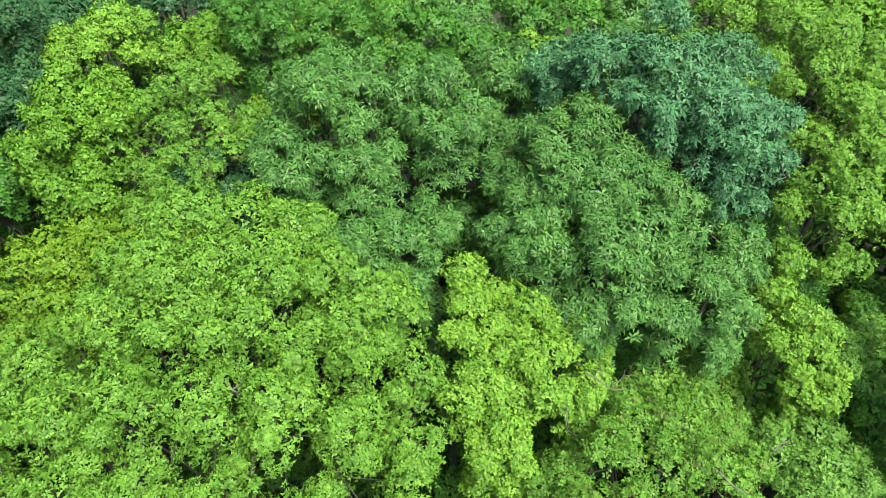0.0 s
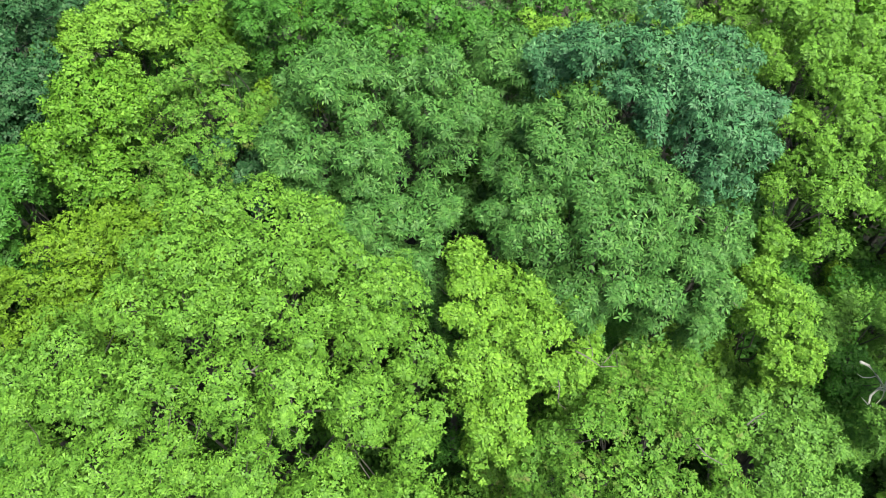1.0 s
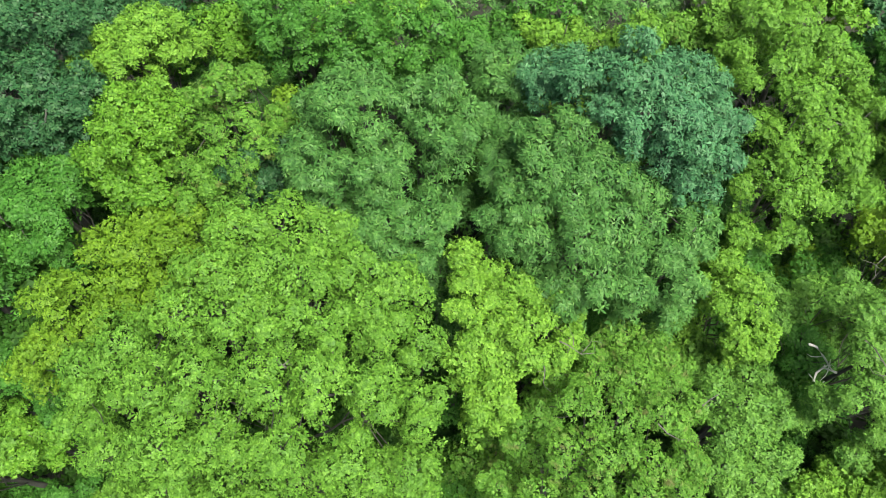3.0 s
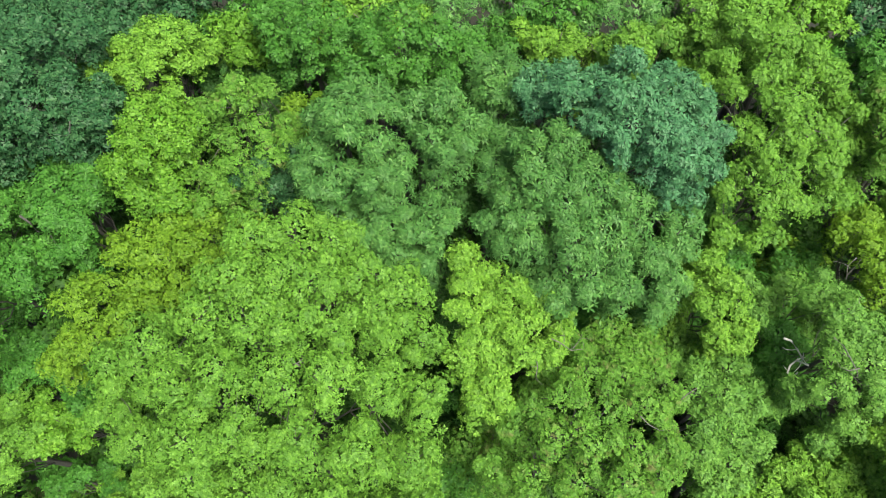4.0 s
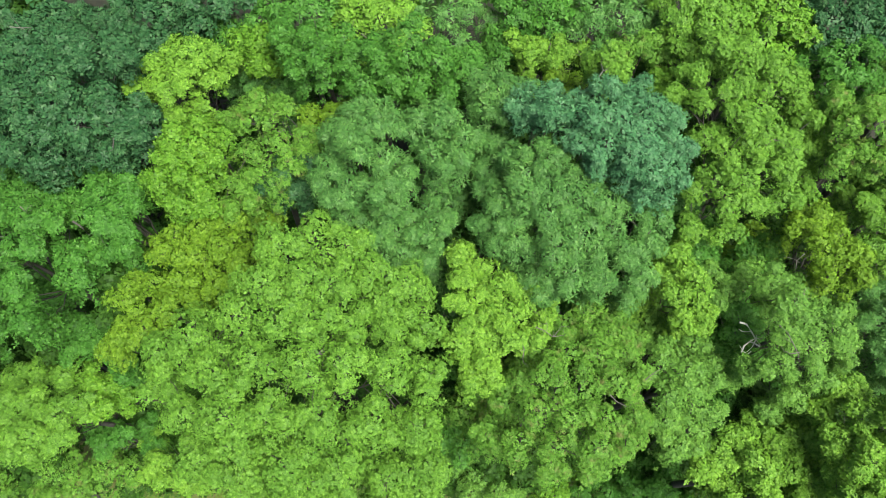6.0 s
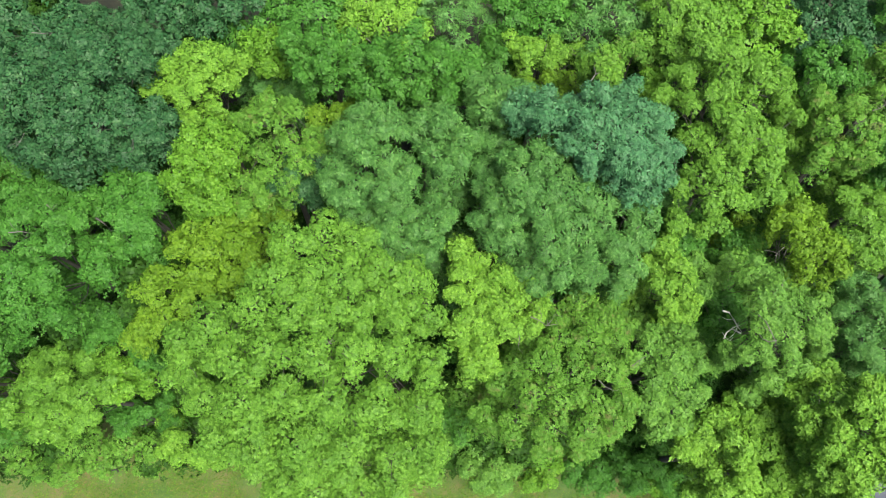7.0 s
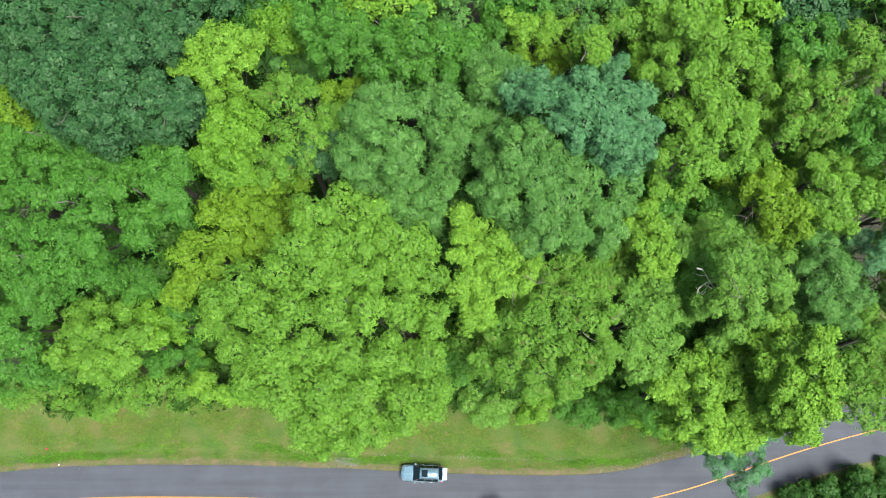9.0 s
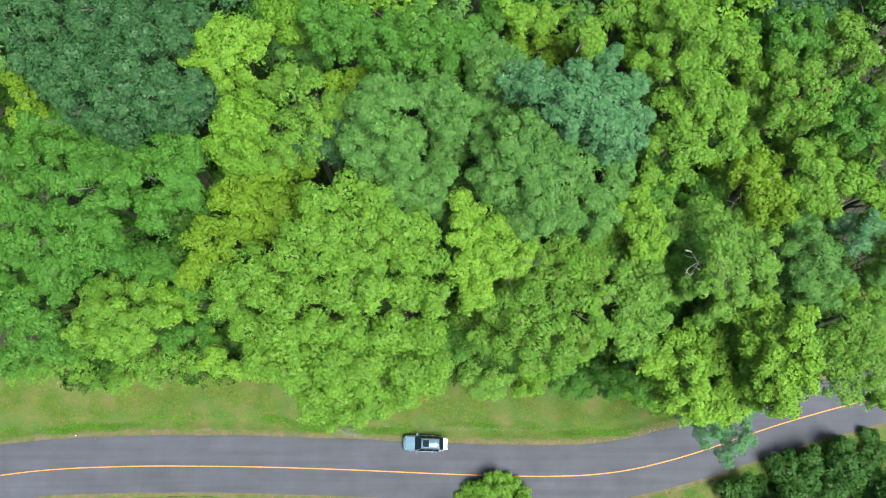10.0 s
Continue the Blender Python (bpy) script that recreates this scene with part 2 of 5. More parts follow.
def build_ground():
    gx, gy = axis(64, 1.6, 2600, 1.35), axis(46, 0.6, 2600, 1.35)
    X, Y = np.meshgrid(gx, gy)
    Z = land(X, Y)
    w, h = len(gx), len(gy)
    verts = np.stack([X.ravel(), Y.ravel(), Z.ravel()], 1).tolist()
    faces = [(j * w + i, j * w + i + 1, (j + 1) * w + i + 1, (j + 1) * w + i) for j in range(h - 1) for i in range(w - 1)]
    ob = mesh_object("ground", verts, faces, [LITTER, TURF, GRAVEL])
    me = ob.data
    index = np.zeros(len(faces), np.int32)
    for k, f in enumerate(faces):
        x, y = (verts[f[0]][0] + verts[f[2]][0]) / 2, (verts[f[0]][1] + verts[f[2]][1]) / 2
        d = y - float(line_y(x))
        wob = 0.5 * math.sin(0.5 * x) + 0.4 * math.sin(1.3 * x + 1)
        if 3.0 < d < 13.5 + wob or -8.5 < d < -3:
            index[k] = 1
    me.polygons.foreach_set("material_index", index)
    me.shade_smooth()
    return tagged(ob, "sloping wooded ground with leaf litter and a grassy road verge", "ground", kind="structure")


def strip(name, left, right, z_top, z_low, material, x0=-150, x1=150, step=1.0, ragged=0.0):
    """A band along the road between two distances from its centre line, with thickness."""
    rng = np.random.default_rng(len(name))
    xs = np.arange(x0, x1 + 0.01, step)
    verts, faces = [], []
    for x in xs:
        t = (float(line_y(x + 0.5)) - float(line_y(x - 0.5)))
        nrm = Vector((-t, 1, 0)).normalized()
        c = Vector((x, float(line_y(x)), 0))
        a, b = c + nrm * (left + ragged * rng.normal()), c + nrm * (right + ragged * rng.normal())
        for p, z in ((a, z_low), (a, z_top), (b, z_top), (b, z_low)):
            verts.append((p.x, p.y, z))
    for i in range(len(xs) - 1):
        for k in range(3):
            a = 4 * i + k
            faces.append((a, a + 1, a + 5, a + 4))
    return mesh_object(name, verts, faces, material)


build_ground()
road = tagged(strip("road", 3.25, -2.75, 0.0, -0.2, ASPHALT, ragged=0.03), "worn grey two-lane asphalt road curving along the forest", "road", kind="structure")
tagged(strip("centre_line", 0.06, -0.06, 0.005, 0.001, LINE_PAINT, step=0.8), "worn orange-yellow painted road centre line", "road marking", kind="structure")
tagged(strip("shoulder", 3.85, 3.15, -0.036, -0.25, GRAVEL, step=0.6, ragged=0.16), "sandy gravel road shoulder with sparse grass", "road shoulder", kind="structure")
tagged(strip("shoulder", -2.65, -3.2, -0.036, -0.25, GRAVEL, step=0.9, ragged=0.07), "sandy gravel road shoulder beside a grassy edge", "road shoulder", kind="structure")

# ---- trees ----
# leaf length, leaf width, leaves in a tuft, droop (degrees from the tuft's axis), tufts in a clump, clump radius, clumps per square metre
HABIT = {
    "light": (0.165, 0.066, 8, 64, 21, 0.45, 1.73),
    "chestnut": (0.235, 0.054, 9, 78, 14, 0.41, 1.62),
    "blue": (0.20, 0.056, 8, 72, 14, 0.41, 1.67),
    "teal": (0.20, 0.088, 7, 68, 15, 0.45, 1.51),
    "lime": (0.175, 0.092, 6, 58, 19, 0.39, 1.73),
    "olive": (0.15, 0.068, 7, 66, 16, 0.42, 1.62),
    "green": (0.19, 0.078, 7, 66, 16, 0.43, 1.57),
    "yellow": (0.14, 0.072, 7, 60, 17, 0.42, 1.62),
    "bright": (0.185, 0.096, 6, 56, 19, 0.42, 1.67),
    "pale": (0.18, 0.07, 7, 66, 16, 0.43, 1.57),
    "deep": (0.22, 0.12, 6, 66, 14, 0.43, 1.51),
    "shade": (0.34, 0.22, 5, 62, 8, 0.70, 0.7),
}
WORDS = {
    "light": "broad light-green oak tree with a dense billowing crown",
    "chestnut": "deep-green chestnut tree with drooping whorls of long leaves",
    "blue": "blue-green oak tree with a dense domed crown",
    "teal": "dark blue-green oak tree with spreading boughs",
    "lime": "yellow-green maple tree with broad bright leaves",
    "olive": "olive-green tree with a thin twiggy crown",
    "green": "mid-green ash tree with layered leafy boughs",
    "yellow": "yellow-olive tree with fine small leaves",
    "bright": "bright green maple tree with loose leafy clumps",
    "pale": "pale green tree with loose twiggy boughs",
    "deep": "dark green tree on the slope below the road",
    "shade": "green understorey tree below the canopy, leaf colour darkened for shade",
}


def whorls(rng, p, axis_, length, width, count, droop):
    """Leaves in a ring round each tuft's axis."""
    m = len(p)
    a = unit(np.cross(axis_, rng.normal(0, 1, p.shape)))
    b = np.cross(axis_, a)
    turn = np.arange(count)[None, :] / count * 2 * np.pi + rng.uniform(0, 6.3, (m, 1)) + rng.normal(0, 0.25, (m, count))
    tilt = np.radians(droop + rng.normal(0, 16, (m, count)))
    ln = length * rng.uniform(0.7, 1.25, (m, count)) * rng.uniform(0.85, 1.15, (m, 1))
    ct, st = np.cos(tilt)[..., None], np.sin(tilt)[..., None]
    way = ct * axis_[:, None] + st * (np.cos(turn)[..., None] * a[:, None] + np.sin(turn)[..., None] * b[:, None])
    way[..., 2] -= 0.2
    way = unit(way)
    base = np.broadcast_to(p[:, None], way.shape) + way * 0.01
    tip = base + way * ln[..., None]
    side = unit(np.cross(way, axis_[:, None]) + rng.normal(0, 0.2, way.shape)) * (width / length * ln / 2)[..., None]
    return [v.reshape(-1, 3) for v in (base, tip, side)]


def dome(rng, n, low):
    """Directions spread evenly over a dome, each a little off its place."""
    k = np.arange(n) + 0.5
    z = 1 - (1 - low) * k / n
    a = k * 2.39996 + rng.uniform(0, 6.3)
    r = np.sqrt(1 - z * z)
    return unit(np.stack([r * np.cos(a), r * np.sin(a), z], 1) + rng.normal(0, 0.55 / math.sqrt(n), (n, 3)))


def foliage(rng, boughs, habit, density=1.0):
    """Stalk ends, tips and half-widths of all leaves on the boughs, rows of centre, radius, flatness and fullness."""
    length, width, count, droop, tufts, clump, per_area = habit
    few = min(1.0, (0.2 / length) ** 1.5)
    spots, ways, inner, inner_ways, floor = [], [], [], [], []
    for i, (bx, by, bz, s, flat, full) in enumerate(boughs):
        n = max(5, int(4.7 * s * s * per_area * density * full * 0.5 * (1 + flat)))
        d = dome(rng, n, -0.32)
        p = np.array([bx, by, bz]) + d * np.array([1, 1, flat]) * (max(s - 0.5 * clump, 0.45 * s) * rng.uniform(0.76, 1.12, len(d)))[:, None]
        keep = rng.uniform(0, 1, len(p)) > 0.13
        for j, o in enumerate(boughs):
            if j != i and (o[0] - bx) ** 2 + (o[1] - by) ** 2 < (o[3] + s) ** 2:
                keep &= (((p - np.array(o[:3])) / np.array([o[3], o[3], o[3] * o[4]])) ** 2).sum(1) > 0.55
        spots.append(p[keep])
        ways.append(unit(d[keep] * np.array([1, 1, 1 / flat])))
        # a second layer of leaves beneath, on the bough's inner twigs
        m = max(4, int(40 * few * s * s * (1.0 if full == 1.0 else 0.55) * min(1.0, density * 2)))
        e = dome(rng, m, -0.15)
        p = np.array([bx, by, bz]) + e * np.array([1, 1, flat]) * (s * rng.uniform(0.6, 0.76, len(e)))[:, None]
        keep = np.ones(len(p), bool)
        for j, o in enumerate(boughs):
            if j != i and (o[0] - bx) ** 2 + (o[1] - by) ** 2 < (o[3] + s) ** 2:
                keep &= (((p - np.array(o[:3])) / np.array([o[3], o[3], o[3] * o[4]])) ** 2).sum(1) > 0.45
        inner.append(p[keep])
        inner_ways.append(e[keep])
        # shaded leaves on the low twigs between this bough and the next
        m = max(3, int(12 * few * s * s * min(1.0, density * 2)))
        r, a = s * 1.05 * np.sqrt(rng.uniform(0.05, 1, m)), rng.uniform(0, 6.283, m)
        floor.append(np.stack([bx + r * np.cos(a), by + r * np.sin(a), bz - s * rng.uniform(0.9, 1.7, m)], 1))
    up = np.array([0, 0, 1.0])
    # tufts spread evenly over the small dome of each clump
    c, n = np.concatenate(spots), np.concatenate(ways)
    heart = unit(n * 0.85 + 0.5 * up)
    u = unit(np.cross(heart, rng.normal(0, 1, heart.shape)))
    v = np.cross(heart, u)
    k = np.arange(tufts) + 0.5
    rise = 1 - 1.12 * k / tufts
    round_, reach = k * 2.39996, np.sqrt(1 - rise * rise)
    d = rise[None, :, None] * heart[:, None] + (reach * np.cos(round_))[None, :, None] * u[:, None] + (reach * np.sin(round_))[None, :, None] * v[:, None]
    d = unit(d + rng.normal(0, 0.16, d.shape)).reshape(-1, 3)
    q = clump * rng.uniform(0.6, 1.3, len(c))
    c, n, q = np.repeat(c, tufts, 0), np.repeat(heart, tufts, 0), np.repeat(q, tufts)[:, None]
    p = c + d * q * rng.uniform(0.8, 1.08, q.shape) - n * q * 0.25
    axis_ = unit(0.8 * d + 0.4 * n + 0.15 * up + rng.normal(0, 0.16, d.shape))
    outer = whorls(rng, p, axis_, length, width, count, droop)
    outer.append(np.repeat(unit(0.9 * axis_ + 0.6 * n + 0.15 * up), count, 0))
    c, e = np.concatenate(inner), np.concatenate(inner_ways)
    core = whorls(rng, c, unit(e + 0.3 * up + rng.normal(0, 0.25, c.shape)), 1.25 * length, 1.9 * width, 5, 74)
    core.append(np.repeat(unit(e + 0.3 * up), 5, 0))
    c = np.concatenate(floor)
    under = whorls(rng, c, unit(up + rng.normal(0, 0.3, c.shape)), max(0.2, 1.25 * length), max(0.11, 1.5 * width), 5, 72)
    under.append(np.broadcast_to(up, under[0].shape))
    return [np.concatenate(v) for v in zip(outer, core, under)]


def crown_boughs(rng, rx, ry, turn, deep, size):
    """Boughs spread evenly through a dome: places beside the trunk, drop below the top, radius, flatness."""
    n = max(4, int(1.45 * rx * ry / size ** 2))
    rows = []
    for i in range(n):
        rho, a = math.sqrt((i + 0.5) / n), i * 2.39996 + rng.uniform(-0.25, 0.25)
        rho = min(1.0, rho + rng.uniform(-0.08, 0.06))
        s = size * rng.uniform(0.72, 1.22)
        u, v = max(rx - s * 0.55, 0.2) * rho * math.cos(a), max(ry - s * 0.55, 0.2) * rho * math.sin(a)
        c, q = math.cos(radians(turn)), math.sin(radians(turn))
        rows.append((u * c - v * q, u * q + v * c, -deep * rho ** 2.1 - rng.uniform(0, 0.12) * deep - s * 0.7, s, rng.uniform(0.7, 0.9), 1.0))
    return rows


def shaped(rng, rows, rx, ry, deep, tilt):
    """Boughs given beside the crown's middle, laid on its dome, each with smaller sprays round it; those near the rim get a lower one beneath."""
    made = []
    for bx, by, s in rows:
        rho = min(1.3, (bx / rx) ** 2 + (by / ry) ** 2)
        s *= rng.uniform(0.86, 1.0) * (0.9 if rho > 0.6 else 1.0)
        drop = -deep * rho + tilt[0] * bx + tilt[1] * by - 0.8 * s + rng.uniform(-0.9, 0.5)
        made.append((bx, by, drop, 0.76 * s, rng.uniform(0.95, 1.25), 1.0))
        turn = rng.uniform(0, 6.283)
        for k in range(3):
            a, r = turn + 2.1 * k + rng.uniform(-0.5, 0.5), s * rng.uniform(0.45, 0.78)
            made.append((bx + r * math.cos(a), by + r * math.sin(a), drop + s * rng.uniform(-0.3, 0.42), s * rng.uniform(0.36, 0.56), rng.uniform(0.75, 1.1), 1.0))
        if rho > 0.4 or rx > 6:
            for tier in range(2 if by < -0.25 * ry else 1):
                drop -= s * rng.uniform(1.1, 1.5)
                made.append((bx * (0.98 + 0.03 * tier), by * (0.98 + 0.03 * tier), drop, s * rng.uniform(0.85, 1.02), 0.95, 0.5 if by < -0.25 * ry else 0.36))
    return made


def tree(species, x, y, top, rx, ry, turn=0, deep=None, tilt=(0.0, 0.0), size=None, density=1.0, leaf=1.0, seed=0, label="", lean=(0.0, 0.0), boughs=(), low_boughs=(), bare=(), group="forest trees", name="tree"):
    rng = np.random.default_rng(1000 + seed * 17)
    root = new(name)
    foot = float(land(x + lean[0], y + lean[1]))
    root.location = (x + lean[0], y + lean[1], foot)
    R = (rx + ry) / 2
    deep = R * 0.62 if deep is None else deep
    size = min(2.1, max(0.8, R * 0.30)) if size is None else size
    boughs = shaped(rng, [*boughs, *low_boughs], rx, ry, deep, tilt) if boughs else crown_boughs(rng, rx, ry, turn, deep, size)
    high = top - foot
    placed = [(bx - lean[0], by - lean[1], high + bz, s, f, full) for bx, by, bz, s, f, full in boughs]
    length, width, *rest = HABIT[species]
    base, tip, side, out = foliage(rng, placed, (length * leaf, width * leaf, *rest), density / leaf ** 1.6)
    leaf_mesh("crown", base, tip, side, out, LEAF[species], root, full=leaf == 1.0 and species in ("chestnut", "blue"))
    # trunk, slightly crooked, to under the crown's top
    fork = max(0.35 * high, high - deep - 4.5)
    head = Vector((-lean[0], -lean[1], high - size * 1.2))
    thick = 0.05 + 0.0075 * high + 0.012 * R
    verts, faces = [], []
    pts = [Vector((0, 0, -0.4)), Vector((0, 0, 0.5))] + [Vector((0, 0, 0)).lerp(head, s) + Vector((rng.normal(0, 0.12), rng.normal(0, 0.12), 0)) for s in (0.2, 0.4, 0.6, 0.75, 0.9, 1.0)]
    radii = [thick * k for k in (1.7, 1.15, 1.0, 0.88, 0.72, 0.5, 0.26, 0.1)]
    tube(verts, faces, pts, radii, 9)
    ob = mesh_object("trunk", verts, faces, BARK, root)
    ob.data.shade_smooth()
    # limbs, each with the branches and twigs of the boughs in its sector
    sectors = max(3, min(7, len(placed) // 3))
    groups = {}
    for b in placed:
        a = math.atan2(b[1] + lean[1], b[0] + lean[0])
        groups.setdefault(int((a + math.pi) / (2 * math.pi) * sectors) % sectors, []).append(b)
    for key, members in groups.items():
        verts, faces = [], []
        mid = Vector((sum(b[0] for b in members), sum(b[1] for b in members), sum(b[2] - b[3] for b in members))) / len(members)
        s = rng.uniform(0.45, 0.7)
        start = Vector((0, 0, 0)).lerp(head, min(0.85, max(s, fork / high)))
        end = start.lerp(mid, 0.75)
        spine = bent(start, end, rng)
        tube(verts, faces, spine, [thick * k for k in (0.2, 0.18, 0.15, 0.12, 0.09)], 6)
        for bx, by, bz, sb, f, full in members:
            goal = Vector((bx, by, bz - 0.1 * sb))
            host = min((o for o in members if o[3] > 1.3 * sb), key=lambda o: (o[0] - bx) ** 2 + (o[1] - by) ** 2 + (o[2] - bz) ** 2, default=None)
            if host:
                line = bent((host[0], host[1], host[2] - 0.3 * host[3]), goal, rng, 0.10)
                tube(verts, faces, line, [0.035, 0.03, 0.025, 0.02, 0.012], 3)
                continue
            line = bent(spine[int(rng.integers(2, 5))], goal, rng, 0.10)
            tube(verts, faces, line, [thick * k for k in (0.10, 0.085, 0.065, 0.05, 0.03)], 4)
            if sb > 0.8:
                d = unit(rng.normal(0, 1, 3))
                d[2] = abs(d[2]) * 0.8
                tube(verts, faces, bent(line[int(rng.integers(3, 5))], goal + Vector(d) * sb * 0.9, rng, 0.12, 4), [0.022, 0.017, 0.012, 0.006], 3)
        ob = mesh_object("limb", verts, faces, BARK, root)
        ob.data.shade_smooth()
    for r, wood, *line in bare:
        verts, faces = [], []
        line = [Vector((px - lean[0], py - lean[1], high + pz)) for px, py, pz in line]
        tube(verts, faces, line, [r * (1 - 0.55 * i / (len(line) - 1)) for i in range(len(line))], 7)
        for _ in range(1 if wood == "bark" else 3):
            k = int(rng.integers(1, len(line)))
            tube(verts, faces, bent(line[k], line[k] + Vector(rng.normal(0, 0.4, 3)) + Vector((0, 0, 0.15)), rng, 0.15, 4), [r * f for f in (0.5, 0.4, 0.3, 0.15)], 5)
        ob = mesh_object("bare_branch", verts, faces, {"dead": DEAD_WOOD, "bleached": BLEACHED, "bark": BARK}[wood], root, {"dead": "bare grey dead branch", "bleached": "bleached white dead branch", "bark": "bare grey-brown branch"}[wood])
        ob.data.shade_smooth()
    return tagged(root, label or WORDS[species], "tree", group)


# canopy and the wood's edge, tree by tree
tree("light", -7.5, 11.7, 37.9, 8.9, 8.9, deep=6.1, tilt=(-0.19, 0.69), seed=1,
     boughs=[(6.5, -4.2, 1.50), (5.8, -5.4, 1.40), (4.1, -6.4, 1.40), (2.2, -7.2, 1.40), (0.0, -7.7, 1.30), (-2.4, -6.6, 1.50), (-0.4, -5.6, 1.50), (0.6, 5.8, 1.66), (-0.9, 4.9, 1.34), (2.3, 5.5, 1.34), (3.7, 4.4, 1.56), (1.9, 3.2, 1.52), (0.3, 3.3, 1.30), (-1.6, 3.0, 1.53), (-3.0, 1.7, 1.54), (-0.9, 1.4, 1.44), (0.9, 1.5, 1.36), (5.3, 4.1, 1.58), (6.5, 2.5, 1.53), (4.4, 2.1, 1.48), (-5.7, 1.2, 1.79), (-4.7, -0.4, 1.74), (-2.4, -0.2, 1.53), (0.0, -0.5, 1.52), (2.2, -0.2, 1.53), (4.3, 0.0, 1.64), (6.4, -0.1, 1.62), (-8.5, -0.5, 1.77), (-6.6, -2.1, 1.83), (-4.0, -2.6, 1.67), (-1.6, -2.6, 1.64), (0.9, -2.6, 1.64), (3.4, -2.5, 1.75), (5.9, -2.4, 1.73), (-6.3, -4.2, 1.85), (-3.8, -4.8, 1.87), (-1.2, -4.8, 1.93), (1.3, -5.0, 1.94), (4.1, -4.9, 2.07)],
     low_boughs=[(-0.7, -7.0, 1.86), (-2.9, -7.3, 1.52), (1.5, -7.0, 1.51), (3.5, -6.6, 1.15), (6.1, -5.3, 1.52), (-1.8, -8.2, 1.10), (0.4, -8.1, 0.91), (-7.8, 0.7, 1.41), (-3.9, -3.9, 1.25), (2.6, 1.6, 1.23), (4.0, 2.8, 1.10)],
     bare=[(0.03, "dead", (-2.0, -0.7, -1.6), (-1.4, -0.5, -1.9), (-0.7, -0.4, -2.1)), (0.03, "dead", (-1.7, -1.7, -2.6), (-1.6, -2.2, -2.9), (-1.9, -2.5, -3.1)), (0.03, "dead", (-1.4, -1.9, -2.6), (-1.6, -2.2, -2.9), (-1.6, -2.7, -3.1)), (0.07, "dead", (0.8, 0.3, -1.6), (1.0, 0.1, -1.9), (1.2, 0.1, -2.1)), (0.03, "dead", (1.9, -0.6, -1.5), (2.2, -0.9, -1.8), (2.5, -1.0, -2.0))])
tree("teal", -22.7, 26.3, 41.6, 6.3, 4.1, deep=2.9, tilt=(0.03, 0.12), seed=2,
     boughs=[(-6.6, 4.7, 1.65), (-2.7, 3.9, 1.53), (0.4, 3.8, 1.59), (2.9, 4.2, 1.43), (4.8, 5.0, 1.32), (-5.4, 1.2, 1.53), (-2.0, 0.1, 1.53), (0.7, 0.4, 1.52), (2.9, 1.5, 1.29), (4.4, 1.8, 1.28), (-3.9, -1.1, 1.39), (-0.8, -1.1, 1.54), (1.8, -0.8, 1.35), (3.4, -0.9, 1.30), (-3.2, -2.2, 1.21), (0.5, -2.2, 1.56), (2.6, -2.2, 1.50), (4.3, -1.6, 1.40), (5.8, -1.3, 1.24), (5.2, -2.4, 1.01), (-1.0, -3.2, 1.22), (0.9, -3.2, 1.26), (0.1, -3.8, 0.85), (2.7, -3.1, 0.88), (4.2, -3.2, 0.82), (-8.3, 3.6, 1.46), (-7.3, 1.4, 0.94)],
     bare=[(0.03, "dead", (-2.0, 3.6, -1.6), (-1.6, 3.8, -1.9), (-1.1, 4.0, -2.1)), (0.03, "dead", (1.5, 0.6, -1.6), (1.6, 0.3, -1.9), (1.2, 0.2, -2.1)), (0.03, "dead", (1.4, -1.3, -1.6), (1.7, -1.3, -1.9), (1.4, -0.9, -2.1)), (0.03, "dead", (-1.1, -3.2, -2.0), (-1.4, -3.5, -2.3), (-1.7, -3.8, -2.5)), (0.03, "dead", (4.5, -2.9, -3.2), (4.5, -3.4, -3.5))], leaf=1.15)
tree("lime", -15.7, 28.4, 39.6, 3.1, 2.9, deep=2.0, tilt=(-0.05, 0.13), seed=3,
     boughs=[(-0.2, 1.3, 0.99), (-1.4, 0.6, 0.84), (1.0, 0.5, 1.14), (-0.5, -0.5, 1.22), (-2.2, -0.7, 0.89), (0.7, -1.1, 1.15), (1.9, 1.0, 1.01), (2.4, 2.2, 0.72), (1.9, -0.3, 1.16), (-0.2, -1.8, 1.04), (-0.2, -2.4, 0.83), (1.3, -1.8, 0.94)])
tree("yellow", -32.9, 27.5, 34.0, 2.0, 2.0, deep=1.8, tilt=(0.00, 0.00), seed=4,
     boughs=[(-1.8, 2.4, 1.16), (0.7, -0.2, 1.12), (-0.4, -1.2, 1.04), (1.1, -1.0, 1.14)], leaf=1.15)
tree("bright", -14.7, 23.1, 40.5, 2.6, 2.8, deep=2.4, tilt=(-0.10, -0.13), seed=5,
     boughs=[(1.3, 0.1, 1.17), (1.8, 0.3, 1.13), (0.5, -0.6, 1.07), (1.1, -1.0, 1.17), (-0.1, -1.2, 0.86), (1.8, -1.1, 1.10), (0.5, -1.8, 1.09), (1.0, -2.3, 1.03), (-0.8, -2.2, 0.95), (-0.1, -3.0, 0.96), (1.3, -2.9, 0.89)])
